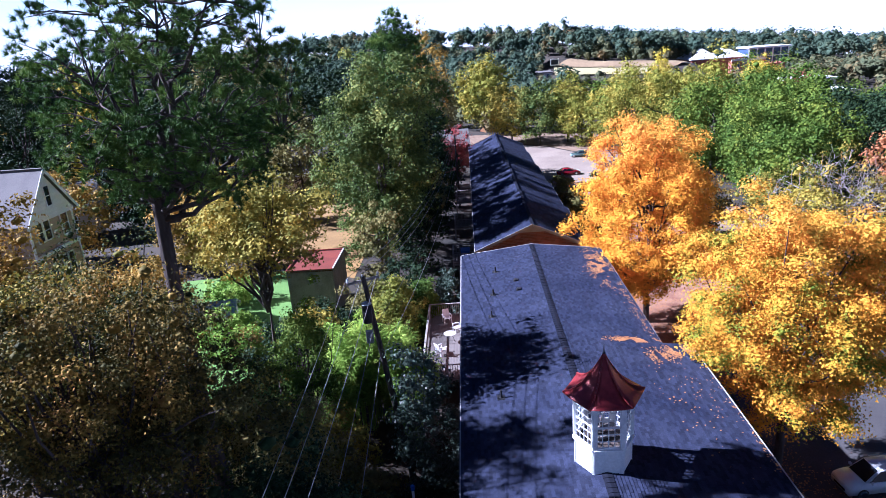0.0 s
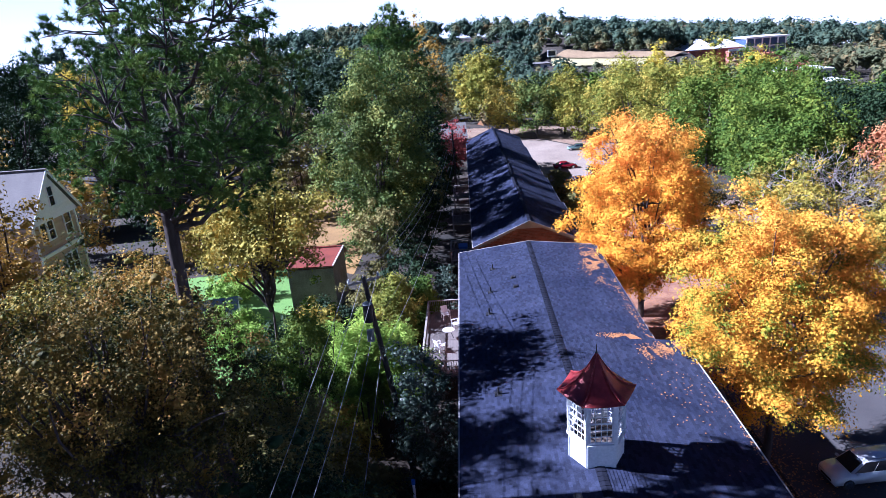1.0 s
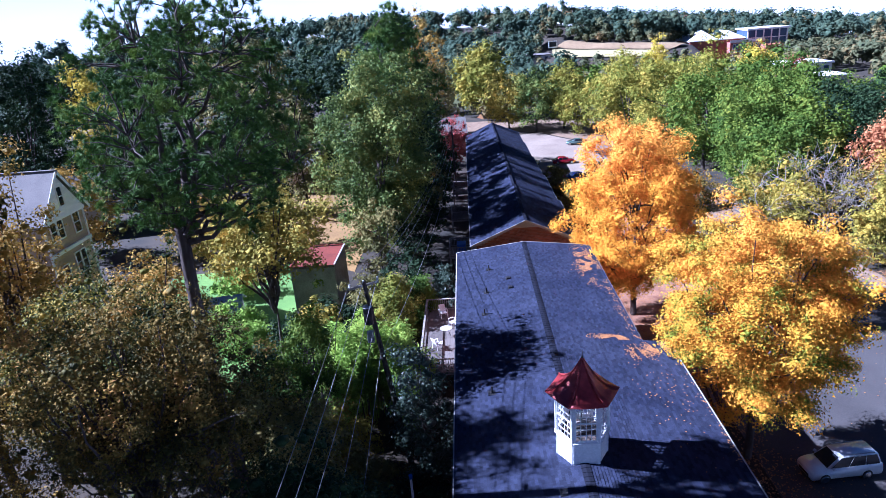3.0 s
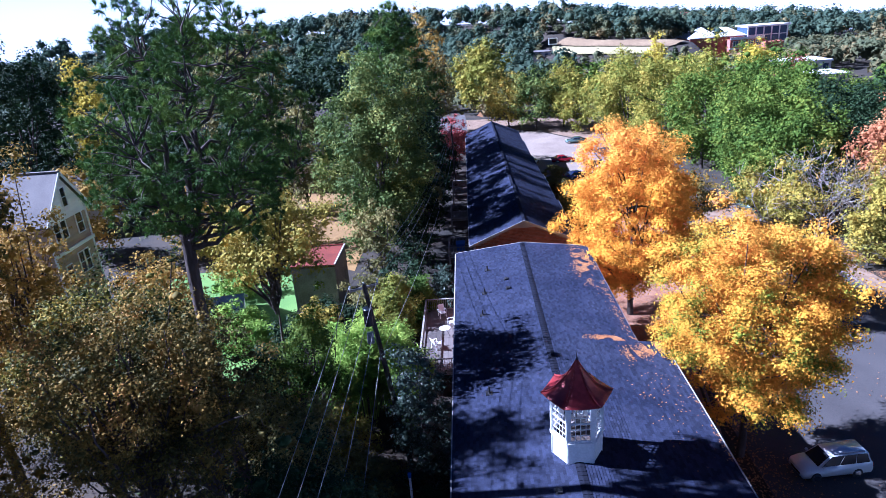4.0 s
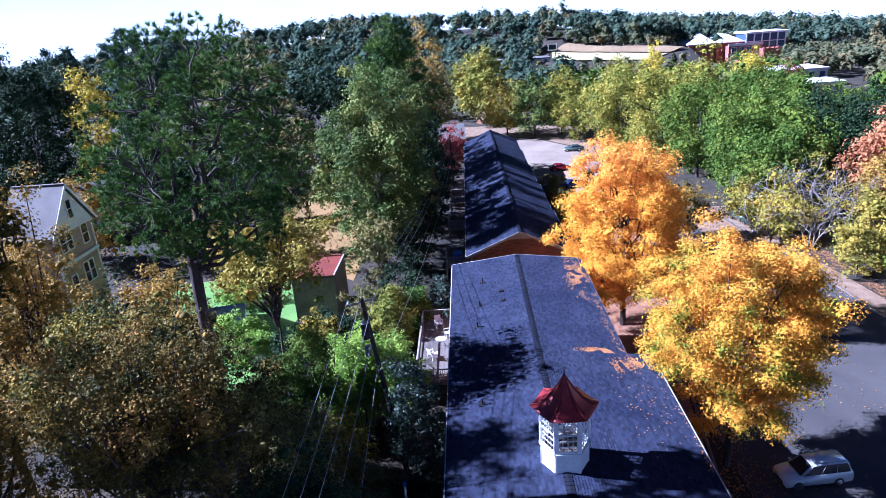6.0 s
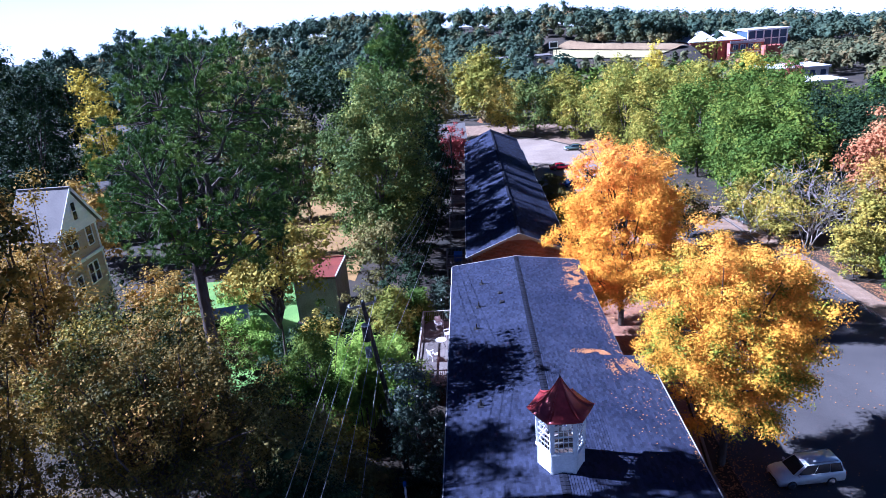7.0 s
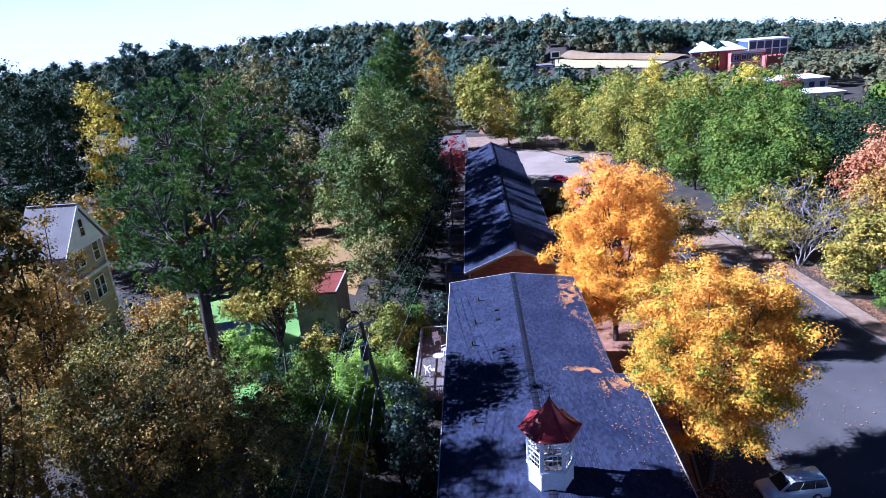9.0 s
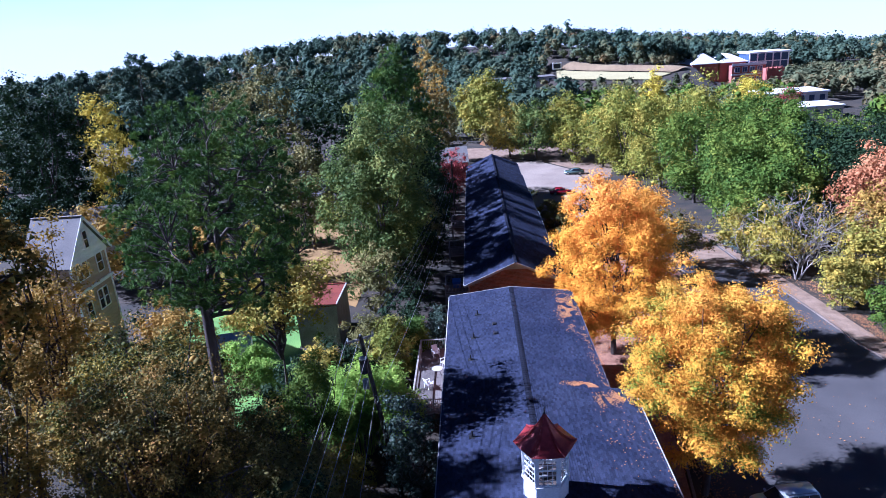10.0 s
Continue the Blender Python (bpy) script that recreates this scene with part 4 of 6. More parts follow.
# ---- thicket on the west side ----
for i, (x, y, top, w, leaf, lab, n, per, size, low) in enumerate((
        (-25.4, 30.0, 23.4, 6.5, GOLD, "yellowing thicket tree of pale gold leaves", 120, 130, 0.15, 0.22),
        (-11.9, 17.0, 18.8, 6.6, BROWN, "thin tree of brown and yellow turning leaves", 260, 115, 0.085, 0.56),
        (-15.0, 21.5, 18.0, 8, THICKET, "thicket tree with yellow and dull green leaves", 280, 115, 0.1, 0.46),
        (-18.5, 15.5, 19.5, 8, GOLD, "thicket tree of golden leaves", 300, 105, 0.095, 0.22),
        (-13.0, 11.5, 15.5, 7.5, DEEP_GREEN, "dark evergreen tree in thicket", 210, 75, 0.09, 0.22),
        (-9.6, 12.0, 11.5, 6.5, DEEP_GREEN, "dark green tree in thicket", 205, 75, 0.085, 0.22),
        # Placed in the dark foot of the thicket to shade the roof's west side.
        (-6.3, 18.2, 12.0, 6.2, DEEP_GREEN, "dark green understorey tree placed to shade the roof", 190, 100, 0.11, 0.22),
        (-10.0, 18.4, 17.6, 4.6, BROWN, "thin tree of brown and yellow turning leaves", 150, 110, 0.09, 0.6),
        (-17.5, 27.5, 14.0, 7.0, THICKET, "thicket tree with yellow and dull green leaves", 140, 110, 0.14, 0.22),
        (-11.7, 33.2, 18.4, 7.4, YELLOW_GREEN, "spreading tree with yellow-green leaves", 170, 105, 0.15, 0.66),
        (-9.6, 31.5, 12.2, 3.6, GREEN, "small green tree beside the lawn", 110, 90, 0.12, 0.3),
        (-11.0, 26.0, 11.2, 5.0, THICKET, "thicket tree with yellow and dull green leaves", 120, 105, 0.12, 0.22),
        (-12.4, 37.0, 8.0, 4.0, DEEP_GREEN, "green tree by the lawn", 110, 90, 0.15, 0.22),
        (-8.4, 23.5, 11.2, 5.0, OLIVE, "olive-leaved understorey tree by the cables", 120, 100, 0.12, 0.22),
        (-25.0, 22.0, 16.5, 8, BROWN, "thicket tree of brown and golden leaves", 130, 110, 0.14, 0.22),
        (-11.2, 41.5, 7.5, 3.6, YELLOW_GREEN, "small tree with yellow-green leaves", 80, 90, 0.16, 0.22),
        (-32.0, 36.5, 16.5, 7.5, GOLD, "yellowing thicket tree of pale gold leaves", 120, 100, 0.18, 0.22),
        # The next four stand out of view, added to shade thicket and roof.
        (-30.0, 10.0, 29.5, 10, THICKET, "tall unseen tree added to shade the thicket", 110, 55, 0.4, 0.22),
        (-21.5, 15.8, 24.0, 7.5, THICKET, "tall unseen tree added to shade the thicket", 120, 80, 0.35, 0.3),
        (-22.5, 8.5, 24.0, 8, THICKET, "tall unseen tree added to shade the thicket", 120, 80, 0.35, 0.3),
        (-25.5, 26.2, 29.0, 6.2, BROWN, "tall thin unseen tree added to dapple the roof", 110, 60, 0.32, 0.48),
        (-23.0, 40.5, 12.5, 6.5, GOLD, "golden tree between the house and lawn", 110, 90, 0.19, 0.22),
        (-20.0, 34.5, 12.0, 6.0, THICKET, "thicket tree with yellow and dull green leaves", 110, 100, 0.16, 0.22),
        # One more tree out of view, added for its shade.
        (-22.0, 1.0, 28.0, 10, DEEP_GREEN, "tall dark unseen tree added to shade the thicket", 90, 40, 0.4, 0.22))):
    broad_tree("tree", x, y, top, w, leaf, 40 + i, lab, low=low, clumps=n, per=int(per * 0.8), size=size * 1.08, clump=0.15 if n < 200 else 0.095, lobes=0.42, limbs=26 if n < 200 else 70, inner=0.4, core=0.26 if n < 200 else 0.2)
# ---- trees further along the west side ----
broad_tree("tree", -9.4, 66.5, 23.0, 12.5, TULIP, 70, "tall full-leaved green tree rising behind the pole", low=0.06, clumps=320, per=120, size=0.25, clump=0.105, lobes=0.36, inner=0.5, core=0.25)
pine_tree("pine_tree", -10.4, 104, 29.6, 71, "tall dark pine behind the green tree", fork=17.0, off=0.0, rx=6.8, up=13.0, down=11.0, puffs=420, tufts=6, needles=22, length=0.75, thin=0.05, puff=0.95, girth=0.35, taper=0.5)
# ---- wood across the drive ----
for i, (x, y, top, w, leaf, lab) in enumerate((
        (36.5, 143, 16.8, 13, OAK_YELLOW, "broad leafy oak across the drive"), (40.5, 128, 16.6, 13, OAK_YELLOW, "broad leafy oak across the drive"), (43, 114, 16.4, 12, GREEN, "broad leafy oak across the drive"),
        (50, 130, 16.7, 14, OAK_YELLOW, "broad leafy oak across the drive"), (54, 119, 16.0, 13, GREEN, "broad leafy oak across the drive"), (54.5, 104, 14.5, 12, GREEN, "broad leafy oak across the drive"),
        (54, 94, 13.4, 11, DEEP_GREEN, "dark green oak across the drive"), (63, 100, 13.2, 12, DEEP_GREEN, "dark green oak across the drive"), (47, 106, 13.0, 11, GREEN, "broad leafy oak across the drive"),
        (42.6, 92, 13.0, 10, GREEN, "broad leafy oak across the drive"), (44.5, 85, 12.2, 10, GREEN, "broad leafy oak across the drive"), (46, 98, 14.5, 11, GREEN, "broad leafy oak across the drive"), (70, 118, 10.0, 13, GREEN, "broad leafy oak across the drive"), (68, 140, 12.5, 14, GREEN, "broad leafy oak across the drive"), (84, 132, 7.5, 14, DEEP_GREEN, "dark green oak across the drive"))):
    broad_tree("oak_tree", x, y, top, w * 1.2, leaf, 100 + i, lab, low=-0.02, clumps=150, per=74, size=0.34, clump=0.13, lobes=0.3, limbs=8, core=0.24)


# ---- vehicles ----
def car(x, y, turn, paint, label, suv=True, wheel_base=2.85, size=1.0):
    """A parked car, nose along its own +x."""
    e = empty("car", x, y, float(ground_z(x, y)) + 0.03, turn, label=label, category="car")
    L, W = (4.85, 1.84) if suv else (4.75, 1.8)
    e.scale = (size, size, size)
    h1, h2 = (1.08, 1.80) if suv else (0.92, 1.42)
    g = 0.26
    if suv:
        side = [(-L / 2, 0.55), (-L / 2 + 0.06, 0.95), (-L / 2 + 0.1, h1 + 0.06), (1.2, h1), (1.85, 1.03), (2.3, 0.92), (L / 2, 0.68), (L / 2 - 0.05, g), (-L / 2 + 0.1, g)]
        base_x, roof_x = (-L / 2 + 0.12, 1.42), (-L / 2 + 0.4, 0.5)
    else:
        side = [(-L / 2, 0.6), (-L / 2 + 0.08, h1 - 0.02), (-1.5, h1 + 0.02), (0.9, h1), (1.7, 0.84), (L / 2 - 0.08, 0.68), (L / 2, 0.5), (L / 2 - 0.06, g), (-L / 2 + 0.08, g)]
        base_x, roof_x = (-1.85, 1.12), (-1.05, 0.3)
    bm = bmesh.new()
    solid(bm, [(px, -W / 2, pz) for px, pz in side], (0, W, 0))
    bmesh.ops.bevel(bm, geom=[ed for ed in bm.edges], offset=0.07, segments=2, affect="EDGES")
    for v in bm.verts:
        if v.co.x > 1.6:
            v.co.y *= 1 - 0.10 * (v.co.x - 1.6)
        if v.co.z > 0.7:
            v.co.y *= 1 - 0.09 * (v.co.z - 0.7)
    for f in bm.faces:
        f.smooth = True
    body = part("body", bm, paint, e)
    wb, wt = W / 2 - 0.08, W / 2 - 0.24
    zb = h1 - 0.04
    lo = [Vector((base_x[0], -wb, zb)), Vector((base_x[1], -wb, zb)), Vector((base_x[1], wb, zb)), Vector((base_x[0], wb, zb))]
    hi = [Vector((roof_x[0], -wt, h2)), Vector((roof_x[1], -wt, h2)), Vector((roof_x[1], wt, h2)), Vector((roof_x[0], wt, h2))]
    bm = bmesh.new()
    vl, vh = [bm.verts.new(v) for v in lo], [bm.verts.new(v) for v in hi]
    bm.faces.new(vl[::-1])
    bm.faces.new(vh)
    for i in range(4):
        bm.faces.new((vl[i], vl[(i + 1) % 4], vh[(i + 1) % 4], vh[i]))
    bmesh.ops.recalc_face_normals(bm, faces=bm.faces)
    bmesh.ops.bevel(bm, geom=bm.edges[:], offset=0.06, segments=2, affect="EDGES")
    for f in bm.faces:
        f.smooth = True
    part("cabin", bm, paint, e)

    def pane(name, i, t0, t1, s0=0.08, s1=0.9):
        a, b, c, d = lo[i], lo[(i + 1) % 4], hi[(i + 1) % 4], hi[i]
        n = (b - a).cross(d - a).normalized()
        q = lambda t, s: a.lerp(b, t).lerp(d.lerp(c, t), s)
        bmp = bmesh.new()
        solid(bmp, [q(t0, s0) + n * 0.006, q(t1, s0) + n * 0.006, q(t1, s1) + n * 0.006, q(t0, s1) + n * 0.006], n * 0.012)
        part(name, bmp, GLASS, e)

    pane("windscreen", 1, 0.07, 0.93, 0.06, 0.9)
    pane("rear_window", 3, 0.1, 0.9, 0.2, 0.85)
    for i in (0, 2):
        cuts = ((0.04, 0.30), (0.315, 0.61), (0.625, 0.95)) if suv else ((0.10, 0.46), (0.50, 0.90))
        for t0, t1 in cuts:
            pane("side_window", i, *((t0, t1) if i == 0 else (1 - t1, 1 - t0)))
    for sx in (-1, 1):
        for sy in (-1, 1):
            cx, cy, r = sx * wheel_base / 2 + 0.05, sy * (W / 2 - 0.1), 0.35
            bm = bmesh.new()
            rod(bm, (cx, cy - 0.11, r - 0.02), (cx, cy + 0.11, r - 0.02), r, sides=22)
            bmesh.ops.bevel(bm, geom=[ed for ed in bm.edges if abs(ed.verts[0].co.y - ed.verts[1].co.y) < 0.01], offset=0.03, segments=1, affect="EDGES")
            w = part("wheel", bm, RUBBER, e)
            bm = bmesh.new()
            rod(bm, (cx, cy + sy * 0.10, r - 0.02), (cx, cy + sy * 0.125, r - 0.02), 0.24, 0.21, sides=18)
            part("rim", bm, CHROME, w)
    for sy in (-1, 1):
        bm = bmesh.new()
        box(bm, L / 2 - 0.32, sy * (W / 2 - 0.45), 0.66, L / 2 - 0.05, sy * (W / 2 - 0.16), 0.8, bevel=0.03)
        part("headlight", bm, LAMP_CLEAR, e)
        bm = bmesh.new()
        box(bm, -L / 2 - 0.01, sy * (W / 2 - 0.36), 0.72, -L / 2 + 0.14, sy * (W / 2 - 0.09), 0.95, bevel=0.02)
        part("tail_light", bm, LAMP_RED, e)
        bm = bmesh.new()
        box(bm, 1.0, sy * (W / 2 - 0.02), h1, 1.17, sy * (W / 2 + 0.18), h1 + 0.15, bevel=0.03)
        part("mirror", bm, paint, e)
        if suv:
            bm = bmesh.new()
            beam(bm, (roof_x[0] + 0.2, sy * (wt - 0.06), h2 + 0.05), (roof_x[1] - 0.2, sy * (wt - 0.06), h2 + 0.05), 0.05, 0.05)
            for px in (roof_x[0] + 0.25, roof_x[1] - 0.25):
                beam(bm, (px, sy * (wt - 0.06), h2 - 0.02), (px, sy * (wt - 0.06), h2 + 0.05), 0.05)
            part("roof_rail", bm, GALV, e)
    bm = bmesh.new()
    box(bm, L / 2 - 0.06, -0.5, 0.42, L / 2 + 0.012, 0.5, 0.6, bevel=0.02)
    part("grille", bm, DARK_METAL, e)
    return e


car(20.75, 29.35, 186.0, CAR_WHITE, "white sport utility car parked on the shaded asphalt", True, size=0.87)
car(19.9, 128.6, 4, CAR_RED, "dark red saloon car parked in the far car park", False)
car(25.6, 147.0, 172, CAR_GREEN, "grey-green car parked under the far trees", False)
car(13.4, 128.0, 60, CAR_WHITE, "pale car parked beside the last row house", False)
car(20.0, 112.0, 15, CAR_BLUE, "dark blue car half hidden behind the orange maple", False)
car(37.6, 80.6, 100, CAR_GREEN, "teal car coming round the bend of the drive", True)
car(-30.5, 79.0, 30, CAR_BLUE, "blue car parked behind the pine", False)


# ---- pole line ----
def utility_pole(base, top, label, arm=True):
    b, t = Vector(base), Vector(top)
    e = empty("utility_pole", *base, label=label, category="utility pole", group="pole line")
    d = t - b
    V, F = tube_arrays([(np.array([tuple(d * f) for f in np.linspace(0, 1, 8)]), np.linspace(0.19, 0.12, 8))], 12)
    from_arrays("shaft", V, F, POLE_WOOD, e, True)
    if arm:
        a0, a1 = d + Vector((-0.75, -0.45, -0.25)), d + Vector((0.75, 0.45, -0.25))
        bm = bmesh.new()
        beam(bm, a0, a1, 0.10, 0.12)
        part("crossarm", bm, GREY_WOOD, e)
        for f in (0.03, 0.5, 0.97):
            q = a0.lerp(a1, f)
            bm = bmesh.new()
            rod(bm, q, q + Vector((0, 0, 0.16)), 0.03)
            rod(bm, q + Vector((0, 0, 0.12)), q + Vector((0, 0, 0.30)), 0.07, 0.045, 10)
            part("insulator", bm, WHITE, e)
        for s in (-1, 1):
            bm = bmesh.new()
            beam(bm, d + Vector((0, 0, -0.95)), d + Vector((s * 0.5, s * 0.3, -0.28)), 0.04, 0.02)
            part("brace", bm, GALV, e)
        bm = bmesh.new()
        rod(bm, d + Vector((0.1, -0.42, -2.35)), d + Vector((0.1, -0.42, -1.35)), 0.25, sides=16)
        tr = part("transformer", bm, DARK_METAL, e, "dark grey can transformer")
        bm = bmesh.new()
        rod(bm, d + Vector((0.1, -0.42, -1.35)), d + Vector((0.1, -0.42, -1.28)), 0.27, 0.2, 16)
        part("lid", bm, GALV, tr)
        bm = bmesh.new()
        rod(bm, d + Vector((0.22, -0.42, -1.28)), d + Vector((0.22, -0.42, -1.0)), 0.04, sides=8)
        part("bushing", bm, POLE_WOOD, tr)
        bm = bmesh.new()
        box(bm, -0.12, -0.36, d.z - 3.6, 0.25, -0.14, d.z - 2.9, Matrix.Translation((d.x, d.y, 0)), 0.03)
        part("junction_box", bm, GALV, e)
    return e


utility_pole((-4.0, 30.2, 0.9), (-5.55, 30.2, 13.45), "leaning wooden utility pole with crossarm and transformer")
utility_pole((-1.9, 104.0, -3.6), (-2.0, 104.0, 9.2), "thin dark utility pole beside the row houses", False)


def cable(a, b, sag, r=0.013, m=CABLE_PALE):
    a, b = Vector(a), Vector(b)
    pts = [a.lerp(b, f) - Vector((0, 0, sag * 4 * f * (1 - f))) for f in np.linspace(0, 1, 25)]
    c = bpy.data.curves.new("cable", "CURVE")
    c.dimensions, c.bevel_depth, c.bevel_resolution = "3D", r, 1
    s = c.splines.new("POLY")
    s.points.add(len(pts) - 1)
    for p, q in zip(s.points, pts):
        p.co = (*q, 1)
    c.materials.append(m)
    ob = new("cable", c)
    tagged(ob, "thin overhead power cable between the poles", "cable", "overhead cables")


for ox, oy, x2 in ((-0.73, -0.43, -6.6), (0.0, 0.0, -6.1), (0.73, 0.43, -5.5)):
    cable((-5.55 + ox, 30.2 + oy, 13.5), (x2, -18.0, 14.2), 1.6)
    cable((-5.55 + ox, 30.2 + oy, 13.5), (-2.0 + ox * 0.3, 104.0, 9.2), 2.4, m=CABLE)
cable((-5.3, 30.0, 10.6), (-4.9, -18.0, 11.0), 1.5, 0.014, CABLE_PALE)
cable((-5.1, 30.0, 8.9), (-3.2, -18.0, 9.6), 1.2, 0.016, CABLE_PALE)
cable((-5.3, 30.0, 10.6), (-1.9, 104.0, 6.6), 2.0, 0.011, CABLE)
cable((-5.1, 30.0, 8.9), (-1.9, 104.0, 5.4), 2.2, 0.013, CABLE_PALE)


# ---- decks on the west side ----
def deck(x0, x1, y0, y1, z, ground, label, stairs=False):
    e = empty("deck", x0, y0, ground, label=label, category="deck")
    e.matrix_world = Matrix()
    y = y0
    me = None
    while y < y1 - 0.02:
        if me is None:
            bm = bmesh.new()
            box(bm, x0, 0, z - 0.04, x1, 0.135, z, bevel=0.006)
            ob = part("board", bm, DECK_WOOD, e)
            me = ob.data
            ob.location.y = y
        else:
            ob = new("board", me)
            ob.parent, ob.location.y = e, y
        y += 0.148
    bm = bmesh.new()
    for a, b in (((x0, y0), (x0, y1)), ((x0, y0), (x1, y0)), ((x0, y1), (x1, y1))):
        beam(bm, (*a, z - 0.14), (*b, z - 0.14), 0.05, 0.2)
    part("rim_joist", bm, GREY_WOOD, e)
    corners = [(x0, y0), (x0, y1), (x1 - 0.1, y0), (x1 - 0.1, y1)] + [(x0, y0 + (y1 - y0) * f) for f in (0.33, 0.66)]
    for px, py in corners:
        bm = bmesh.new()
        box(bm, px - 0.05, py - 0.05, ground - 0.2, px + 0.05, py + 0.05, z + 1.05)
        part("post", bm, GREY_WOOD, e)
    for a, b in (((x0, y0), (x0, y1)), ((x0, y0), (x1 - 0.1, y0)), ((x0, y1), (x1 - 0.1, y1))):
        bm = bmesh.new()
        beam(bm, (*a, z + 1.03), (*b, z + 1.03), 0.13, 0.04)
        part("handrail", bm, GREY_WOOD, e)
        bm = bmesh.new()
        beam(bm, (*a, z + 0.12), (*b, z + 0.12), 0.05, 0.07)
        part("bottom_rail", bm, GREY_WOOD, e)
        n = int(math.hypot(b[0] - a[0], b[1] - a[1]) / 0.16)
        bal = None
        for i in range(1, n):
            px, py = a[0] + (b[0] - a[0]) * i / n, a[1] + (b[1] - a[1]) * i / n
            if bal is None:
                bm = bmesh.new()
                box(bm, -0.018, -0.018, z + 0.12, 0.018, 0.018, z + 1.02)
                ob = part("baluster", bm, GREY_WOOD, e)
                bal = ob.data
            else:
                ob = new("baluster", bal)
                ob.parent = e
            ob.location = (px, py, 0)
    return e


def deck_chair(x, y, z, turn, label):
    e = empty("deck_chair", x, y, z, turn, label=label, category="chair", group="deck chairs")
    bm = bmesh.new()
    box(bm, -0.26, -0.26, 0.38, 0.26, 0.28, 0.42, bevel=0.01)
    part("seat", bm, WHITE, e)
    bm = bmesh.new()
    box(bm, -0.26, 0, 0, 0.26, 0.03, 0.55, Matrix.Translation((0, 0.26, 0.42)) @ pose(0, 0, 0, -15), 0.01)
    part("backrest", bm, WHITE, e)
    for sx in (-1, 1):
        bm = bmesh.new()
        box(bm, sx * 0.30 - 0.035, -0.28, 0.60, sx * 0.30 + 0.035, 0.3, 0.63)
        part("armrest", bm, WHITE, e)
        for sy in (-0.24, 0.26):
            bm = bmesh.new()
            box(bm, sx * 0.28 - 0.025, sy - 0.025, 0, sx * 0.28 + 0.025, sy + 0.025, 0.6)
            part("leg", bm, WHITE, e)


def deck_table(x, y, z):
    e = empty("deck_table", x, y, z, label="small round pale table on the deck", category="table")
    bm = bmesh.new()
    rod(bm, (0, 0, 0.68), (0, 0, 0.71), 0.45, sides=20)
    part("tabletop", bm, TRIM, e)
    for k in range(3):
        a = radians(120 * k)
        bm = bmesh.new()
        rod(bm, (0.34 * math.cos(a), 0.34 * math.sin(a), 0), (0.1 * math.cos(a), 0.1 * math.sin(a), 0.69), 0.02)
        part("leg", bm, DARK_METAL, e)


deck(-3.65, -0.66, 36.8, 46.6, 3.55, 1.0, "raised grey-white timber deck with baluster railing against the flats")
deck_chair(-2.3, 45.4, 3.55, 20, "white deck chair beside the railing")
deck_chair(-1.5, 43.6, 3.55, -70, "white deck chair beside the railing")
deck_chair(-2.6, 40.2, 3.55, 130, "white deck chair beside the railing")
deck_table(-2.0, 42.0, 3.55)
for k, (ya, z) in enumerate(((64.0, 1.6), (79.0, 1.0), (94.0, 0.5))):
    deck(-2.2, 0.75, ya, ya + 3.2, z, float(ground_z(-1, ya)) - 0.3, "small weathered timber deck behind a row house")
e = empty("storage_bin", -0.9, 66.0, 1.6, 0, label="blue plastic storage bin standing on a deck", category="bin")
bm = bmesh.new()
box(bm, -0.45, -0.6, 0, 0.45, 0.6, 0.75, bevel=0.05)
part("body", bm, BLUE_PAINT, e)
bm = bmesh.new()
box(bm, -0.5, -0.65, 0.75, 0.5, 0.65, 0.85, bevel=0.03)
part("lid", bm, BLUE_PAINT, e)


# ---- houses to the west ----
def sash_window(parent, origin, u, w, h, mid=True, name="window"):
    """A framed sash window: origin at its lower corner, u the direction along the wall, outward normal to the right of u."""
    o, u = Vector(origin), Vector(u).normalized()
    n = Vector((u.y, -u.x, 0))
    up = Vector((0, 0, 1))
    bm = bmesh.new()
    c = n * 0.03
    beam(bm, o + c, o + u * w + c, 0.08, 0.1)
    beam(bm, o + up * h + c, o + u * w + up * h + c, 0.08, 0.1)
    beam(bm, o + c, o + up * h + c, 0.1, 0.08)
    beam(bm, o + u * w + c, o + u * w + up * h + c, 0.1, 0.08)
    if mid:
        beam(bm, o + up * h / 2 + c, o + u * w + up * h / 2 + c, 0.05, 0.06)
    win = part(name, bm, WHITE, parent)
    bm = bmesh.new()
    solid(bm, [o, o + u * w, o + u * w + up * h, o + up * h], n * 0.012)
    part("pane", bm, GLASS, win)
    return win


def lap_wall(parent, pts, n, material, z0, z1, name="wall"):
    """A wall polygon thickened inwards, with lap-siding boards as shallow courses."""
    bm = bmesh.new()
    n = Vector(n)
    solid(bm, pts, -n * 0.2)
    z = z0
    while z < z1:
        bmesh.ops.bisect_plane(bm, geom=bm.verts[:] + bm.edges[:] + bm.faces[:], plane_co=(0, 0, z), plane_no=(0, 0, 1))
        z += 0.2
    k = 0
    for v in bm.verts:
        if abs((v.co - Vector(pts[0])).dot(n)) < 0.01:
            k = round((v.co.z - z0) / 0.2)
            v.co += n * (0.02 if k % 2 else 0.0)
    return part(name, bm, material, parent)


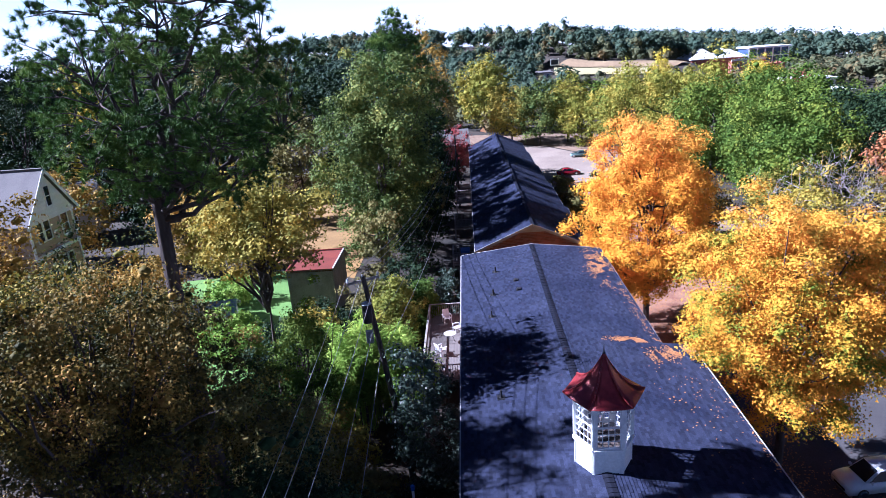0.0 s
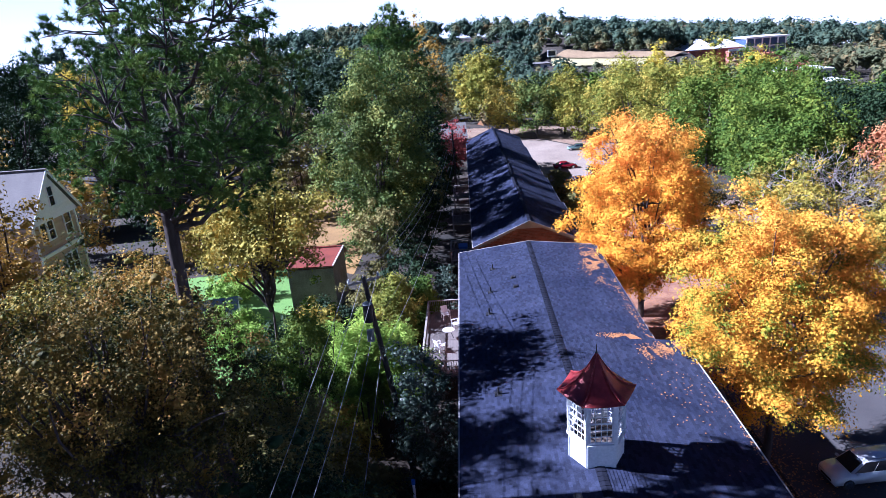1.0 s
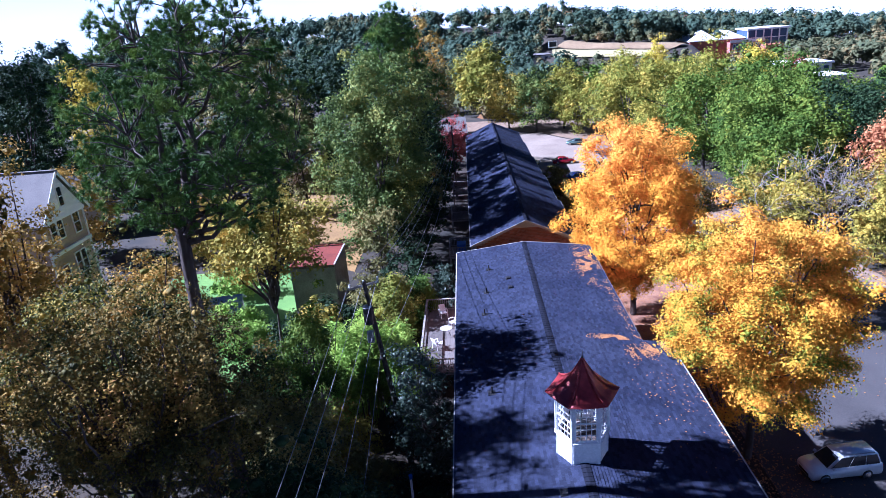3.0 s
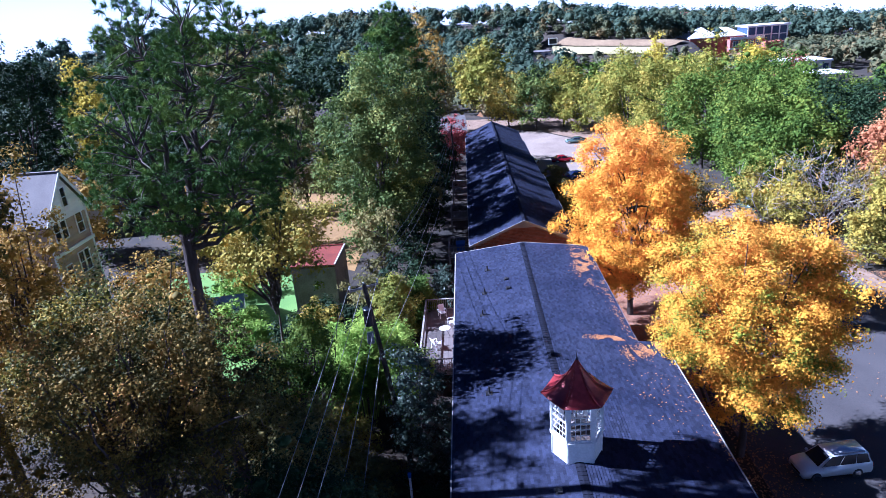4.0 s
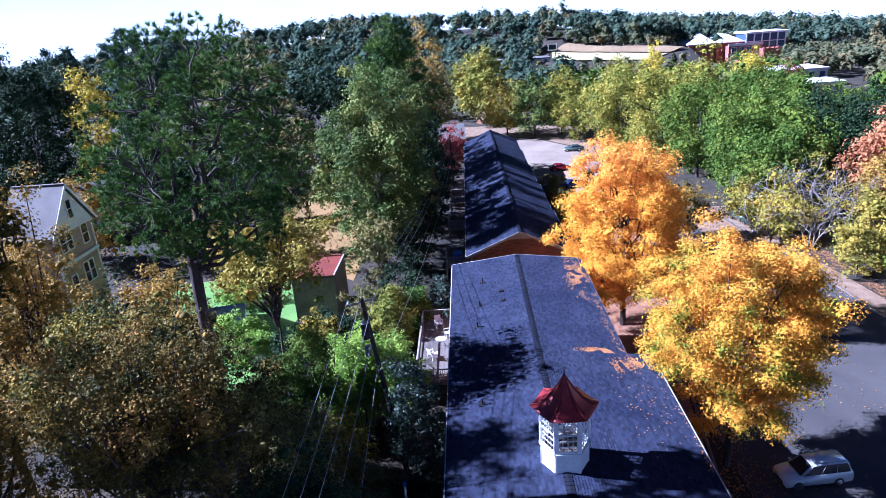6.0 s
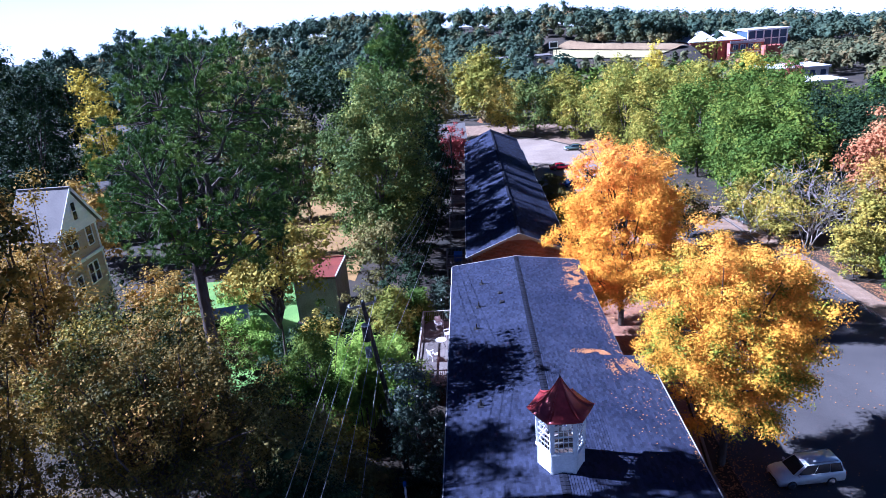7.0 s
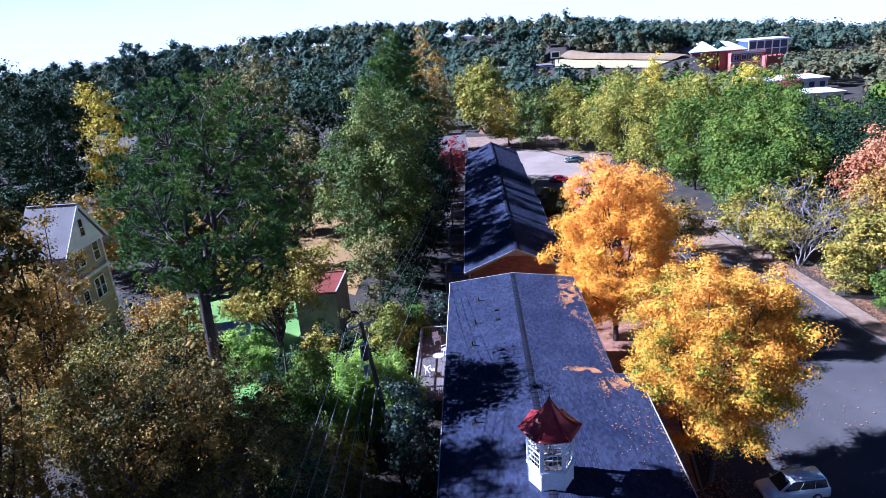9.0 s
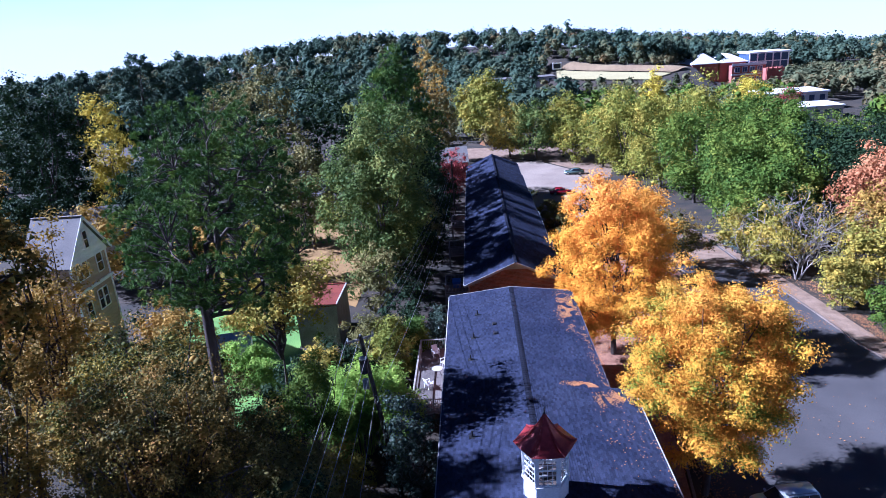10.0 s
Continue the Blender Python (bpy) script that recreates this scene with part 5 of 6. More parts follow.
def west_house():
    e = empty("house", -36, 52.2, 1.4, label="three-storey house with white gable, tan siding and grey shingle roof", category="house")
    e.matrix_world = Matrix()
    x, y0, y1, yp, zb, z1, ze, zp = -36.0, 48.9, 55.6, 52.3, 1.0, 9.4, 12.3, 16.3
    lap_wall(e, [Vector((x, y0 + 0.3, zb)), Vector((x, y1 - 0.3, zb)), Vector((x, y1 - 0.3, z1)), Vector((x, y0 + 0.3, z1))], (1, 0, 0), TAN_SIDING, zb, z1)
    lap_wall(e, [Vector((x, y0 + 0.3, z1)), Vector((x, y1 - 0.3, z1)), Vector((x, y1 - 0.3, ze)), Vector((x, y0 + 0.3, ze))], (1, 0, 0), TAN_SIDING, z1, ze)
    lap_wall(e, [Vector((x + 0.15, y0 + 0.1, ze)), Vector((x + 0.15, y1 - 0.1, ze)), Vector((x + 0.15, yp, zp - 0.15))], (1, 0, 0), WHITE, ze, zp, "gable_wall")
    for z in (z1, ze):
        bm = bmesh.new()
        beam(bm, (x + 0.1, y0 + 0.2, z), (x + 0.1, y1 - 0.2, z), 0.2, 0.3)
        part("belt_board", bm, WHITE, e)
    for yy in (y0 + 0.35, y1 - 0.35):
        bm = bmesh.new()
        beam(bm, (x + 0.03, yy, zb), (x + 0.03, yy, ze), 0.16)
        part("corner_board", bm, WHITE, e)
    lap_wall(e, [Vector((-40.0, y0 + 0.3, zb)), Vector((x, y0 + 0.3, zb)), Vector((x, y0 + 0.3, ze)), Vector((-40.0, y0 + 0.3, ze))], (0, -1, 0), TAN_SIDING, zb, ze)
    lap_wall(e, [Vector((x, y1 - 0.3, zb)), Vector((-40.0, y1 - 0.3, zb)), Vector((-40.0, y1 - 0.3, ze)), Vector((x, y1 - 0.3, ze))], (0, 1, 0), TAN_SIDING, zb, ze)
    lap_wall(e, [Vector((-40.0, y1 - 0.3, zb)), Vector((-40.0, y0 + 0.3, zb)), Vector((-40.0, y0 + 0.3, ze)), Vector((-40.0, yp, zp - 0.2)), Vector((-40.0, y1 - 0.3, ze))], (-1, 0, 0), TAN_SIDING, zb, zp)
    for ya, s in ((y0 - 0.2, 1), (y1 + 0.2, 2)):
        bm = bmesh.new()
        solid(bm, [(-40.5, ya, ze - 0.1), (x + 0.5, ya, ze - 0.1), (x + 0.5, yp, zp), (-40.5, yp, zp)], (0, 0, 0.14))
        part("roof_slope", bm, GREY_ROOF, e)
        bm = bmesh.new()
        beam(bm, (x + 0.52, ya, ze - 0.1), (x + 0.52, yp, zp), 0.05, 0.26)
        part("barge_board", bm, WHITE, e)
    bm = bmesh.new()
    beam(bm, (-40.5, yp, zp + 0.14), (x + 0.5, yp, zp + 0.14), 0.3, 0.06)
    part("ridge_cap", bm, GREY_ROOF, e)
    for o, w, h, mid, xo in (((52.0, 13.2), 0.75, 1.75, True, 0.19), ((50.0, 10.5), 0.85, 1.7, True, 0.06), ((51.0, 10.5), 0.85, 1.7, True, 0.06), ((53.4, 10.3), 1.0, 1.9, True, 0.06), ((52.3, 6.7), 0.8, 2.0, True, 0.06), ((53.2, 6.7), 0.8, 2.0, True, 0.06), ((50.2, 6.3), 0.9, 1.9, True, 0.06)):
        sash_window(e, (x + xo, o[0], o[1]), (0, 1, 0), w, h, mid)


west_house()


def small_house(x, y, w, l, z0, ze, zp, wall, roof, label, turn=0.0, wins=((-1.6, 1.1), (0.8, 1.1))):
    """A plain gable house, its long front towards -y."""
    e = empty("house", x, y, z0, turn, label=label, category="house")
    for a, b, c, d, n in (((-w / 2, -l / 2), (w / 2, -l / 2), 0, 0, (0, -1, 0)), ((w / 2, l / 2), (-w / 2, l / 2), 0, 0, (0, 1, 0))):
        lap_wall(e, [Vector((*a, -0.5)), Vector((*b, -0.5)), Vector((*b, ze - z0)), Vector((*a, ze - z0))], n, wall, 0, ze - z0)
    for sx in (-1, 1):
        lap_wall(e, [Vector((sx * w / 2, -l / 2, -0.5)), Vector((sx * w / 2, l / 2, -0.5)), Vector((sx * w / 2, l / 2, ze - z0)), Vector((sx * w / 2, 0, zp - z0 - 0.1)), Vector((sx * w / 2, -l / 2, ze - z0))], (sx, 0, 0), wall, 0, zp - z0)
    for sy in (-1, 1):
        bm = bmesh.new()
        solid(bm, [(-w / 2 - 0.3, sy * (l / 2 + 0.35), ze - z0 - 0.1), (w / 2 + 0.3, sy * (l / 2 + 0.35), ze - z0 - 0.1), (w / 2 + 0.3, 0, zp - z0), (-w / 2 - 0.3, 0, zp - z0)], (0, 0, 0.12))
        part("roof_slope", bm, roof, e)
        bm = bmesh.new()
        beam(bm, (-w / 2 - 0.3, sy * (l / 2 + 0.37), ze - z0 - 0.06), (w / 2 + 0.3, sy * (l / 2 + 0.37), ze - z0 - 0.06), 0.05, 0.18)
        part("fascia", bm, WHITE, e)
    for xo, wd in wins:
        sash_window(e, (xo, -l / 2 - 0.04, 1.0), (1, 0, 0), wd, 1.5)
    return e


small_house(-31.5, 116.5, 9.0, 8.0, -2.2, 2.6, 5.2, BEIGE, GREY_ROOF, "beige cottage with white-framed windows behind the yard", 0, ((1.2, 1.0), (2.5, 1.0), (-3.0, 1.2)))
small_house(-22.5, 50.5, 3.2, 2.6, 1.4, 3.4, 4.2, WHITE, GALV, "pale garden shed with a metal roof on the lawn", 12, ())
small_house(-58.0, 88.0, 9.0, 8.0, 2.0, 5.5, 8.5, BEIGE, GREY_ROOF, "cottage with a pale grey roof among dark trees", 20)
small_house(-6.0, 150.0, 12.0, 8.0, -4.5, 0.5, 3.4, OFFICE_BRICK, GREY_ROOF, "red brick cottage beyond the row houses", 5, ((-3.0, 1.2), (0.5, 1.2), (3.0, 1.2)))
small_house(-74.0, 128.0, 12.0, 8.0, 5.5, 8.5, 11.5, WHITE, GREY_ROOF, "low white house by the street under the pines", 10, ((-3.0, 1.2), (0.5, 1.2)))


def plank_shed():
    """Flat-topped plank outbuilding with a red-brown roof and a pale coping."""
    x0, x1, y0, y1, zt = -16.4, -12.3, 52.3, 57.8, 6.0
    e = empty("outbuilding", x0, y0, 1.2, label="plank outbuilding with red-brown flat roof and pale coping", category="shed")
    e.matrix_world = Matrix()
    bm = bmesh.new()
    box(bm, x0, y0, zt - 0.2, x1, y1, zt - 0.08)
    part("roof_deck", bm, FENCE_WOOD, e)
    for a, b in (((x0, y0), (x1, y0)), ((x1, y0), (x1, y1)), ((x1, y1), (x0, y1)), ((x0, y1), (x0, y0))):
        bm = bmesh.new()
        beam(bm, (*a, zt + 0.03), (*b, zt + 0.03), 0.14, 0.07)
        part("coping", bm, TRIM if a[0] == x1 and b[0] == x1 else FENCE_WOOD, e)
        n = max(2, int(math.hypot(b[0] - a[0], b[1] - a[1]) / 0.28))
        d = Vector((b[0] - a[0], b[1] - a[1], 0)) / n
        nr = Vector((d.y, -d.x, 0)).normalized()
        for i in range(n):
            bm = bmesh.new()
            p = Vector((*a, 0)) + d * i
            solid(bm, [p + Vector((0, 0, 1.0)), p + d * 0.94 + Vector((0, 0, 1.0)), p + d * 0.94 + Vector((0, 0, zt)), p + Vector((0, 0, zt))], nr * -0.05)
            part("plank", bm, GREY_WOOD, e)


plank_shed()


# ---- kerbs ----
def kerb(points):
    e = empty("kerb", 0, 0, 0, label="pale concrete kerb along the drive", category="kerb", kind="structure")
    e.matrix_world = Matrix()
    for (xa, ya), (xb, yb) in zip(points, points[1:]):
        n = max(1, int(math.hypot(xb - xa, yb - ya) / 2.4))
        for i in range(n):
            f0, f1 = i / n, (i + 1) / n - 0.006
            p = [xa + (xb - xa) * f0, ya + (yb - ya) * f0]
            q = [xa + (xb - xa) * f1, ya + (yb - ya) * f1]
            za, zb = float(ground_z(*p)), float(ground_z(*q))
            bm = bmesh.new()
            d = Vector((q[0] - p[0], q[1] - p[1], 0)).normalized()
            m = Vector((d.y, -d.x, 0)) * 0.16
            solid(bm, [Vector((*p, za - 0.1)) - m / 2, Vector((*p, za - 0.1)) + m / 2, Vector((*q, zb - 0.1)) + m / 2, Vector((*q, zb - 0.1)) - m / 2], (0, 0, 0.26))
            part("kerb_stone", bm, KERB, e)


kerb([(43.1, 32), (38.9, 43), (37.3, 50), (36.8, 57.6), (36.3, 65.5)])
kerb([(35.9, 72), (36.0, 80), (36.1, 90), (34.9, 103), (33.1, 110)])
kerb([(15.4, 8), (15.4, 30), (16.9, 40), (20.9, 46.2), (24.4, 52.2), (26.9, 58.2), (27.9, 66), (27.7, 75), (27.1, 84), (26.3, 95), (25.4, 109)])


# ---- trees along the west side and beyond ----
MORE = (
    (-8.8, 58.0, 11.2, 4.6, OLIVE, "small grey-green tree beside the cables", 60, 70, 0.3),
    (-6.2, 53.5, 6.2, 5.0, DEEP_GREEN, "dark green shrubby tree", 50, 80, 0.28),
    (-5.6, 62.0, 7.0, 4.6, DEEP_GREEN, "dark green shrubby tree", 50, 80, 0.28),
    (-5.2, 74.0, 7.0, 5.5, DEEP_GREEN, "dark green tree behind the row", 60, 70, 0.36),
    (-6.5, 84.0, 8.5, 6.5, OLIVE, "olive-leaved tree behind the row", 60, 70, 0.4),
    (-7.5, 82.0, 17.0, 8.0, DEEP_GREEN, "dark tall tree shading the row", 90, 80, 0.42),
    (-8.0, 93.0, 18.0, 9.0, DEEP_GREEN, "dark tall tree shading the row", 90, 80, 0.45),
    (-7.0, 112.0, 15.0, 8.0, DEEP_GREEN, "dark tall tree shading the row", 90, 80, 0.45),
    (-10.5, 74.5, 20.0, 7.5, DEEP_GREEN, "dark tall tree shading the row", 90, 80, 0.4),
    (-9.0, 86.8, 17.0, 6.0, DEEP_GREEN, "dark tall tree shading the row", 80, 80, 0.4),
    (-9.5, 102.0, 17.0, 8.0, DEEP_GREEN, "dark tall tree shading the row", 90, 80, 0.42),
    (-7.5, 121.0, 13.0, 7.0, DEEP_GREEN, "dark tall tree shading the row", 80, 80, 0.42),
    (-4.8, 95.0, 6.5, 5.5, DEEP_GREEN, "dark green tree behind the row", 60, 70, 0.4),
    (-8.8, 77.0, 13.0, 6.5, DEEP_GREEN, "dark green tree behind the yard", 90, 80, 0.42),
    (-24.0, 90.0, 17.5, 9.5, OLIVE, "tall grey-olive tree by the yard", 100, 80, 0.45),
    (-32.0, 95.0, 20.5, 12.0, DEEP_GREEN, "dark broad tree behind the pine", 110, 80, 0.5),
    (-26.0, 121.0, 24.6, 13.0, DEEP_GREEN, "dark broad oak behind the cottage", 120, 80, 0.55),
    (-35.0, 116.0, 27.5, 10.5, OLIVE, "tall olive tree with turning top", 110, 80, 0.55),
    (-44.5, 121.0, 26.5, 12.5, OLIVE, "tall olive tree with turning top", 110, 80, 0.55),
    (-52.0, 136.0, 26.0, 12.0, DEEP_GREEN, "dark broad tree among pines", 100, 80, 0.6),
    (-18.0, 134.0, 22.5, 11.0, GREEN, "green tree beyond the cottage", 100, 80, 0.55),
    (-40.0, 82.0, 13.0, 9.0, DEEP_GREEN, "dark tree by the blue car", 90, 80, 0.42),
    (-24.5, 72.0, 9.5, 7.5, YELLOW_GREEN, "yellow-green tree at the lawn edge", 80, 80, 0.34),
    (-30.0, 66.0, 10.5, 7.5, GOLD, "golden tree at the lawn edge", 80, 80, 0.34),
    (-46.0, 70.0, 13.0, 9.0, GOLD, "golden tree behind the house", 90, 80, 0.4),
    (-31.5, 42.0, 8.5, 7.0, THICKET, "thicket tree before the white house", 100, 90, 0.28),
    (-28.5, 33.0, 13.5, 7.0, BROWN, "thin brown tree before the house", 100, 90, 0.28),
    (-68.0, 115.0, 25.2, 10.5, YELLOW, "tall bright yellow autumn tree", 120, 90, 0.5),
    (-66.0, 92.0, 28.4, 10.5, DEEP_GREEN, "tall dark evergreen tree", 120, 90, 0.45),
    (-74.0, 108.0, 25.5, 11.0, DEEP_GREEN, "tall dark evergreen tree", 120, 90, 0.5),
    (-80.0, 96.0, 27.0, 11.0, DEEP_GREEN, "tall dark evergreen tree", 120, 90, 0.5),
    (-58.0, 75.0, 14.0, 9.0, DEEP_GREEN, "dark tree behind the house", 90, 80, 0.4),
    (-6.5, 170.0, 16.0, 11.0, OLIVE, "brown-green tree beyond the row", 90, 80, 0.5),
    (-9.1, 172.0, 28.2, 11.0, GOLD, "tall tree with thin golden leaves", 90, 80, 0.55),
    (-2.6, 124.0, 8.4, 6.0, PINK_LEAF, "small dull red ornamental tree", 80, 90, 0.32),
    (-3.4, 112.0, 5.5, 5.0, DEEP_GREEN, "dark green tree behind the row", 60, 70, 0.4),
    (6.0, 195.0, 16.0, 18.0, OAK_YELLOW, "broad golden tree beyond the car park", 200, 90, 0.65),
    (18.5, 166.0, 11.6, 13.0, TULIP, "grey-green tree at the car park edge", 120, 90, 0.5),
    (12.0, 172.0, 10.0, 14.0, YELLOW_GREEN, "yellow-green tree at the car park edge", 100, 90, 0.5),
    (26.0, 168.0, 13.2, 12.5, OAK_YELLOW, "slender golden tree at the car park", 110, 90, 0.5),
    (28.0, 160.0, 8.0, 11.0, OAK_YELLOW, "low olive tree by the car park", 90, 90, 0.45),
    (33.5, 152.0, 11.0, 11.0, OAK_YELLOW, "green tree by the car park", 100, 90, 0.5),
    (-60.0, 124.0, 17.0, 12.0, DEEP_GREEN, "dark broad tree by the street", 100, 80, 0.5),
    (-57.0, 104.0, 13.0, 11.0, DEEP_GREEN, "dark broad tree by the street", 90, 80, 0.45),
    (82.5, 186.0, 12.6, 9.5, YELLOW, "round bright yellow autumn tree beyond the oaks", 100, 90, 0.5),
    (94.0, 190.0, 7.5, 9.0, PINK_LEAF, "dull red autumn tree beyond the oaks", 90, 90, 0.5),
    (56.0, 192.0, 15.4, 7.5, YELLOW, "slender golden tree beyond the oaks", 90, 90, 0.5),
    (62.0, 176.0, 8.5, 12.0, GREEN, "green tree beyond the oaks", 100, 90, 0.5),
    (74.0, 172.0, 8.0, 12.0, GREEN, "green tree beyond the oaks", 100, 90, 0.5),
    (88.0, 168.0, 3.5, 12.0, DEEP_GREEN, "dark green tree beyond the oaks", 100, 90, 0.5),
    (56.0, 79.0, 13.0, 7.0, RED_LEAF, "salmon-red autumn tree by the drive", 100, 90, 0.36),
    (52.5, 77.5, 13.6, 7.5, RED_LEAF, "salmon-red autumn tree by the drive", 110, 90, 0.36),
    (57.0, 84.0, 12.5, 9.0, DEEP_GREEN, "dark green tree by the drive", 100, 90, 0.42),
    (40.2, 80.0, 10.5, 8.0, GREEN, "green tree by the drive", 100, 90, 0.42),
    (36.8, 76.5, 7.0, 7.5, YELLOW_GREEN, "yellow-green understorey tree by the drive", 70, 80, 0.3),
    (37.8, 70.5, 6.2, 6.4, YELLOW_GREEN, "yellow-green understorey tree by the drive", 80, 80, 0.3),
    (43.7, 63.5, 7.4, 6.5, YELLOW_GREEN, "yellow-green understorey tree by the drive", 80, 80, 0.3),
    (39.8, 58.5, 6.0, 5.0, YELLOW_GREEN, "yellow-green understorey tree by the drive", 80, 80, 0.28),
    (42.7, 48.5, 6.5, 5.5, YELLOW_GREEN, "yellow-green understorey tree by the kerb", 80, 80, 0.28),
    (47.2, 62.0, 9.5, 7.0, YELLOW_GREEN, "yellow-green tree by the drive", 80, 80, 0.32),
    (52.2, 64.0, 11.0, 8.0, GREEN, "green tree beside the drive", 80, 80, 0.36),
    (49.2, 70.0, 10.0, 7.0, GOLD, "golden tree by the drive", 80, 80, 0.34),
    (40.8, 52.0, 5.6, 4.6, GREEN, "round green shrub tree by the kerb", 70, 90, 0.26),
    (46.2, 55.0, 8.0, 6.5, GREEN, "green tree by the kerb", 80, 90, 0.3),
    (28.3, 74.5, 6.4, 6.0, BROWN, "small brown-leaved tree beside the drive", 80, 80, 0.28),
    (24.6, 85.0, 6.8, 7.5, GOLD, "small golden-brown tree beside the drive", 80, 80, 0.3),
    (25.2, 94.5, 5.0, 7.0, BROWN, "small brown tree beside the drive", 80, 80, 0.3),
    (22.5, 110.0, 0.5, 4.0, DEEP_GREEN, "dark shrub by the far car park", 50, 80, 0.3),
    (14.6, 104.0, 1.0, 5.0, OLIVE, "brown-green shrub by the far car park", 60, 80, 0.32),
    (14.5, 94.0, 1.5, 5.0, BROWN, "brown shrub beside the row house", 60, 80, 0.32),
    (14.8, 72.0, 4.5, 5.0, BROWN, "brown-leaved small tree beside the row house", 60, 80, 0.3),
    (14.0, 83.0, 3.0, 4.5, OLIVE, "olive shrub beside the row house", 60, 80, 0.3),
)
for i, (x, y, top, w, leaf, lab, n, per, size) in enumerate(MORE):
    broad_tree("tree", x, y, top, w, leaf, 200 + i, lab, low=0.08, clumps=n, per=int(per * ((0.8 if leaf is DEEP_GREEN and w > 7 else 0.56) if y < 110 else 0.48)), size=size * 0.8, clump=0.155, lobes=0.3, limbs=8, inner=0.45, core=0.3)


def bare_tree(x, y, top, width, seed, label, leaf=None, sparse=0):
    """A half-bare tree: several pale stems that fork again and again into fine twigs, with a few leaves left."""
    rng = np.random.default_rng(seed)
    gz = float(ground_z(x, y))
    h = top - gz
    e = empty("tree", x, y, gz, label=label, category="tree")
    paths, tips = [], []

    def grow(p, d, length, r, level):
        q = [p]
        for k in range(4):
            d = d + rng.normal(size=3) * 0.16 + [0, 0, 0.03]
            d = d / np.linalg.norm(d)
            q.append(q[-1] + d * length / 4)
        paths.append((np.array(q), np.linspace(r, r * 0.55, 5)))
        if level == 4:
            tips.append(q[-1])
            return
        for k in range(3 if level < 3 else 4):
            a = q[rng.integers(2, 5)]
            side = rng.normal(size=3) * [1, 1, 0.5]
            grow(a, d * 0.75 + side * 0.6 + [0, 0, 0.12], length * (0.6 + 0.2 * rng.random()), max(0.012, r * 0.5), level + 1)

    for k in range(4):
        a = k * 1.6 + rng.random()
        grow(np.array([0.2 * np.cos(a), 0.2 * np.sin(a), -0.2]), np.array([np.cos(a) * width / h * 0.5, np.sin(a) * width / h * 0.5, 1.0]), h * 0.42, 0.012 * h, 1)
    V, F = tube_arrays(paths, 4)
    from_arrays("trunk", V, F, PALE_BARK, e, True)
    if leaf:
        tips = np.array(tips)
        pick = tips[rng.choice(len(tips), min(sparse, len(tips)), replace=False)]
        V, F = leaf_arrays(rng, pick, np.full(len(pick), 0.5), 12, 0.22, 0.8)
        from_arrays("crown", V, F, leaf, e)


for i, (x, y, top, w, leaf, lab, sparse) in enumerate((
        (38.4, 74.0, 11.2, 10.0, None, "bare pale grey tree with tangled fine twigs", 0),
        (41.4, 71.5, 10.6, 9.0, YELLOW_GREEN, "half-bare pale grey tree with sparse yellow leaves", 60),
        (44.6, 69.5, 10.8, 9.0, BROWN, "half-bare pale grey tree with sparse brown leaves", 50),
        (39.6, 67.5, 8.0, 6.0, YELLOW_GREEN, "half-bare pale grey tree with sparse yellow leaves", 50))):
    bare_tree(x, y, top, w, 300 + i, lab, leaf, sparse)
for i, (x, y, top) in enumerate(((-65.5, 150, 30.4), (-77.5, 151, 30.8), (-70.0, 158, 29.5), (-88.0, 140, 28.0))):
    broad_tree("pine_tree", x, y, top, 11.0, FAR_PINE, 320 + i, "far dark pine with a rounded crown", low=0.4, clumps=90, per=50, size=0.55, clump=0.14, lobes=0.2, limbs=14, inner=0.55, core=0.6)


# ---- shrubs under the cables ----
def bamboo_clump(x, y, h, w, seed):
    rng = np.random.default_rng(seed)
    gz = float(ground_z(x, y))
    e = empty("bamboo_clump", x, y, gz, label="bright green bamboo clump with feathery arching canes", category="bamboo", group="bamboo clumps")
    paths, C, D = [], [], []
    for i in range(46):
        a, r = rng.random() * 6.28, w / 2 * rng.random() ** 0.5
        b = np.array([r * 0.5 * np.cos(a), r * 0.5 * np.sin(a), 0])
        tip = np.array([r * np.cos(a), r * np.sin(a), h * (0.7 + 0.35 * rng.random())])
        ts = np.linspace(0, 1, 7)[:, None]
        pts = b + (tip - b) * np.column_stack([ts ** 1.8, ts ** 1.8, ts])
        paths.append((pts, np.linspace(0.03, 0.008, 7)))
        for f in rng.random(26) ** 0.6:
            q = np.array([np.interp(0.25 + 0.75 * f, ts[:, 0], pts[:, j]) for j in range(3)])
            C.append(q + rng.normal(size=3) * 0.16)
            D.append(rng.normal(size=3) * [1, 1, 0.25] + [0, 0, -0.15])
    V, F = tube_arrays(paths, 4)
    tagged(from_arrays("bamboo_cane", V, F, BAMBOO, e, True), kind="stuff")
    C, D = np.repeat(C, 9, 0), np.repeat(D, 9, 0)
    n = len(C)
    D = D + rng.normal(size=(n, 3)) * 0.5
    D /= np.linalg.norm(D, axis=1, keepdims=True)
    s = np.cross(D, rng.normal(size=(n, 3)))
    s /= np.linalg.norm(s, axis=1, keepdims=True)
    p = C + rng.normal(size=(n, 3)) * 0.12
    ln = 0.30 + 0.2 * rng.random((n, 1))
    V = np.stack([p, p + D * ln * 0.4 - s * 0.035, p + D * ln, p + D * ln * 0.4 + s * 0.035], 1).reshape(-1, 3)
    tagged(from_arrays("leaves", V, np.arange(n * 4).reshape(-1, 4), BAMBOO, e), kind="stuff")


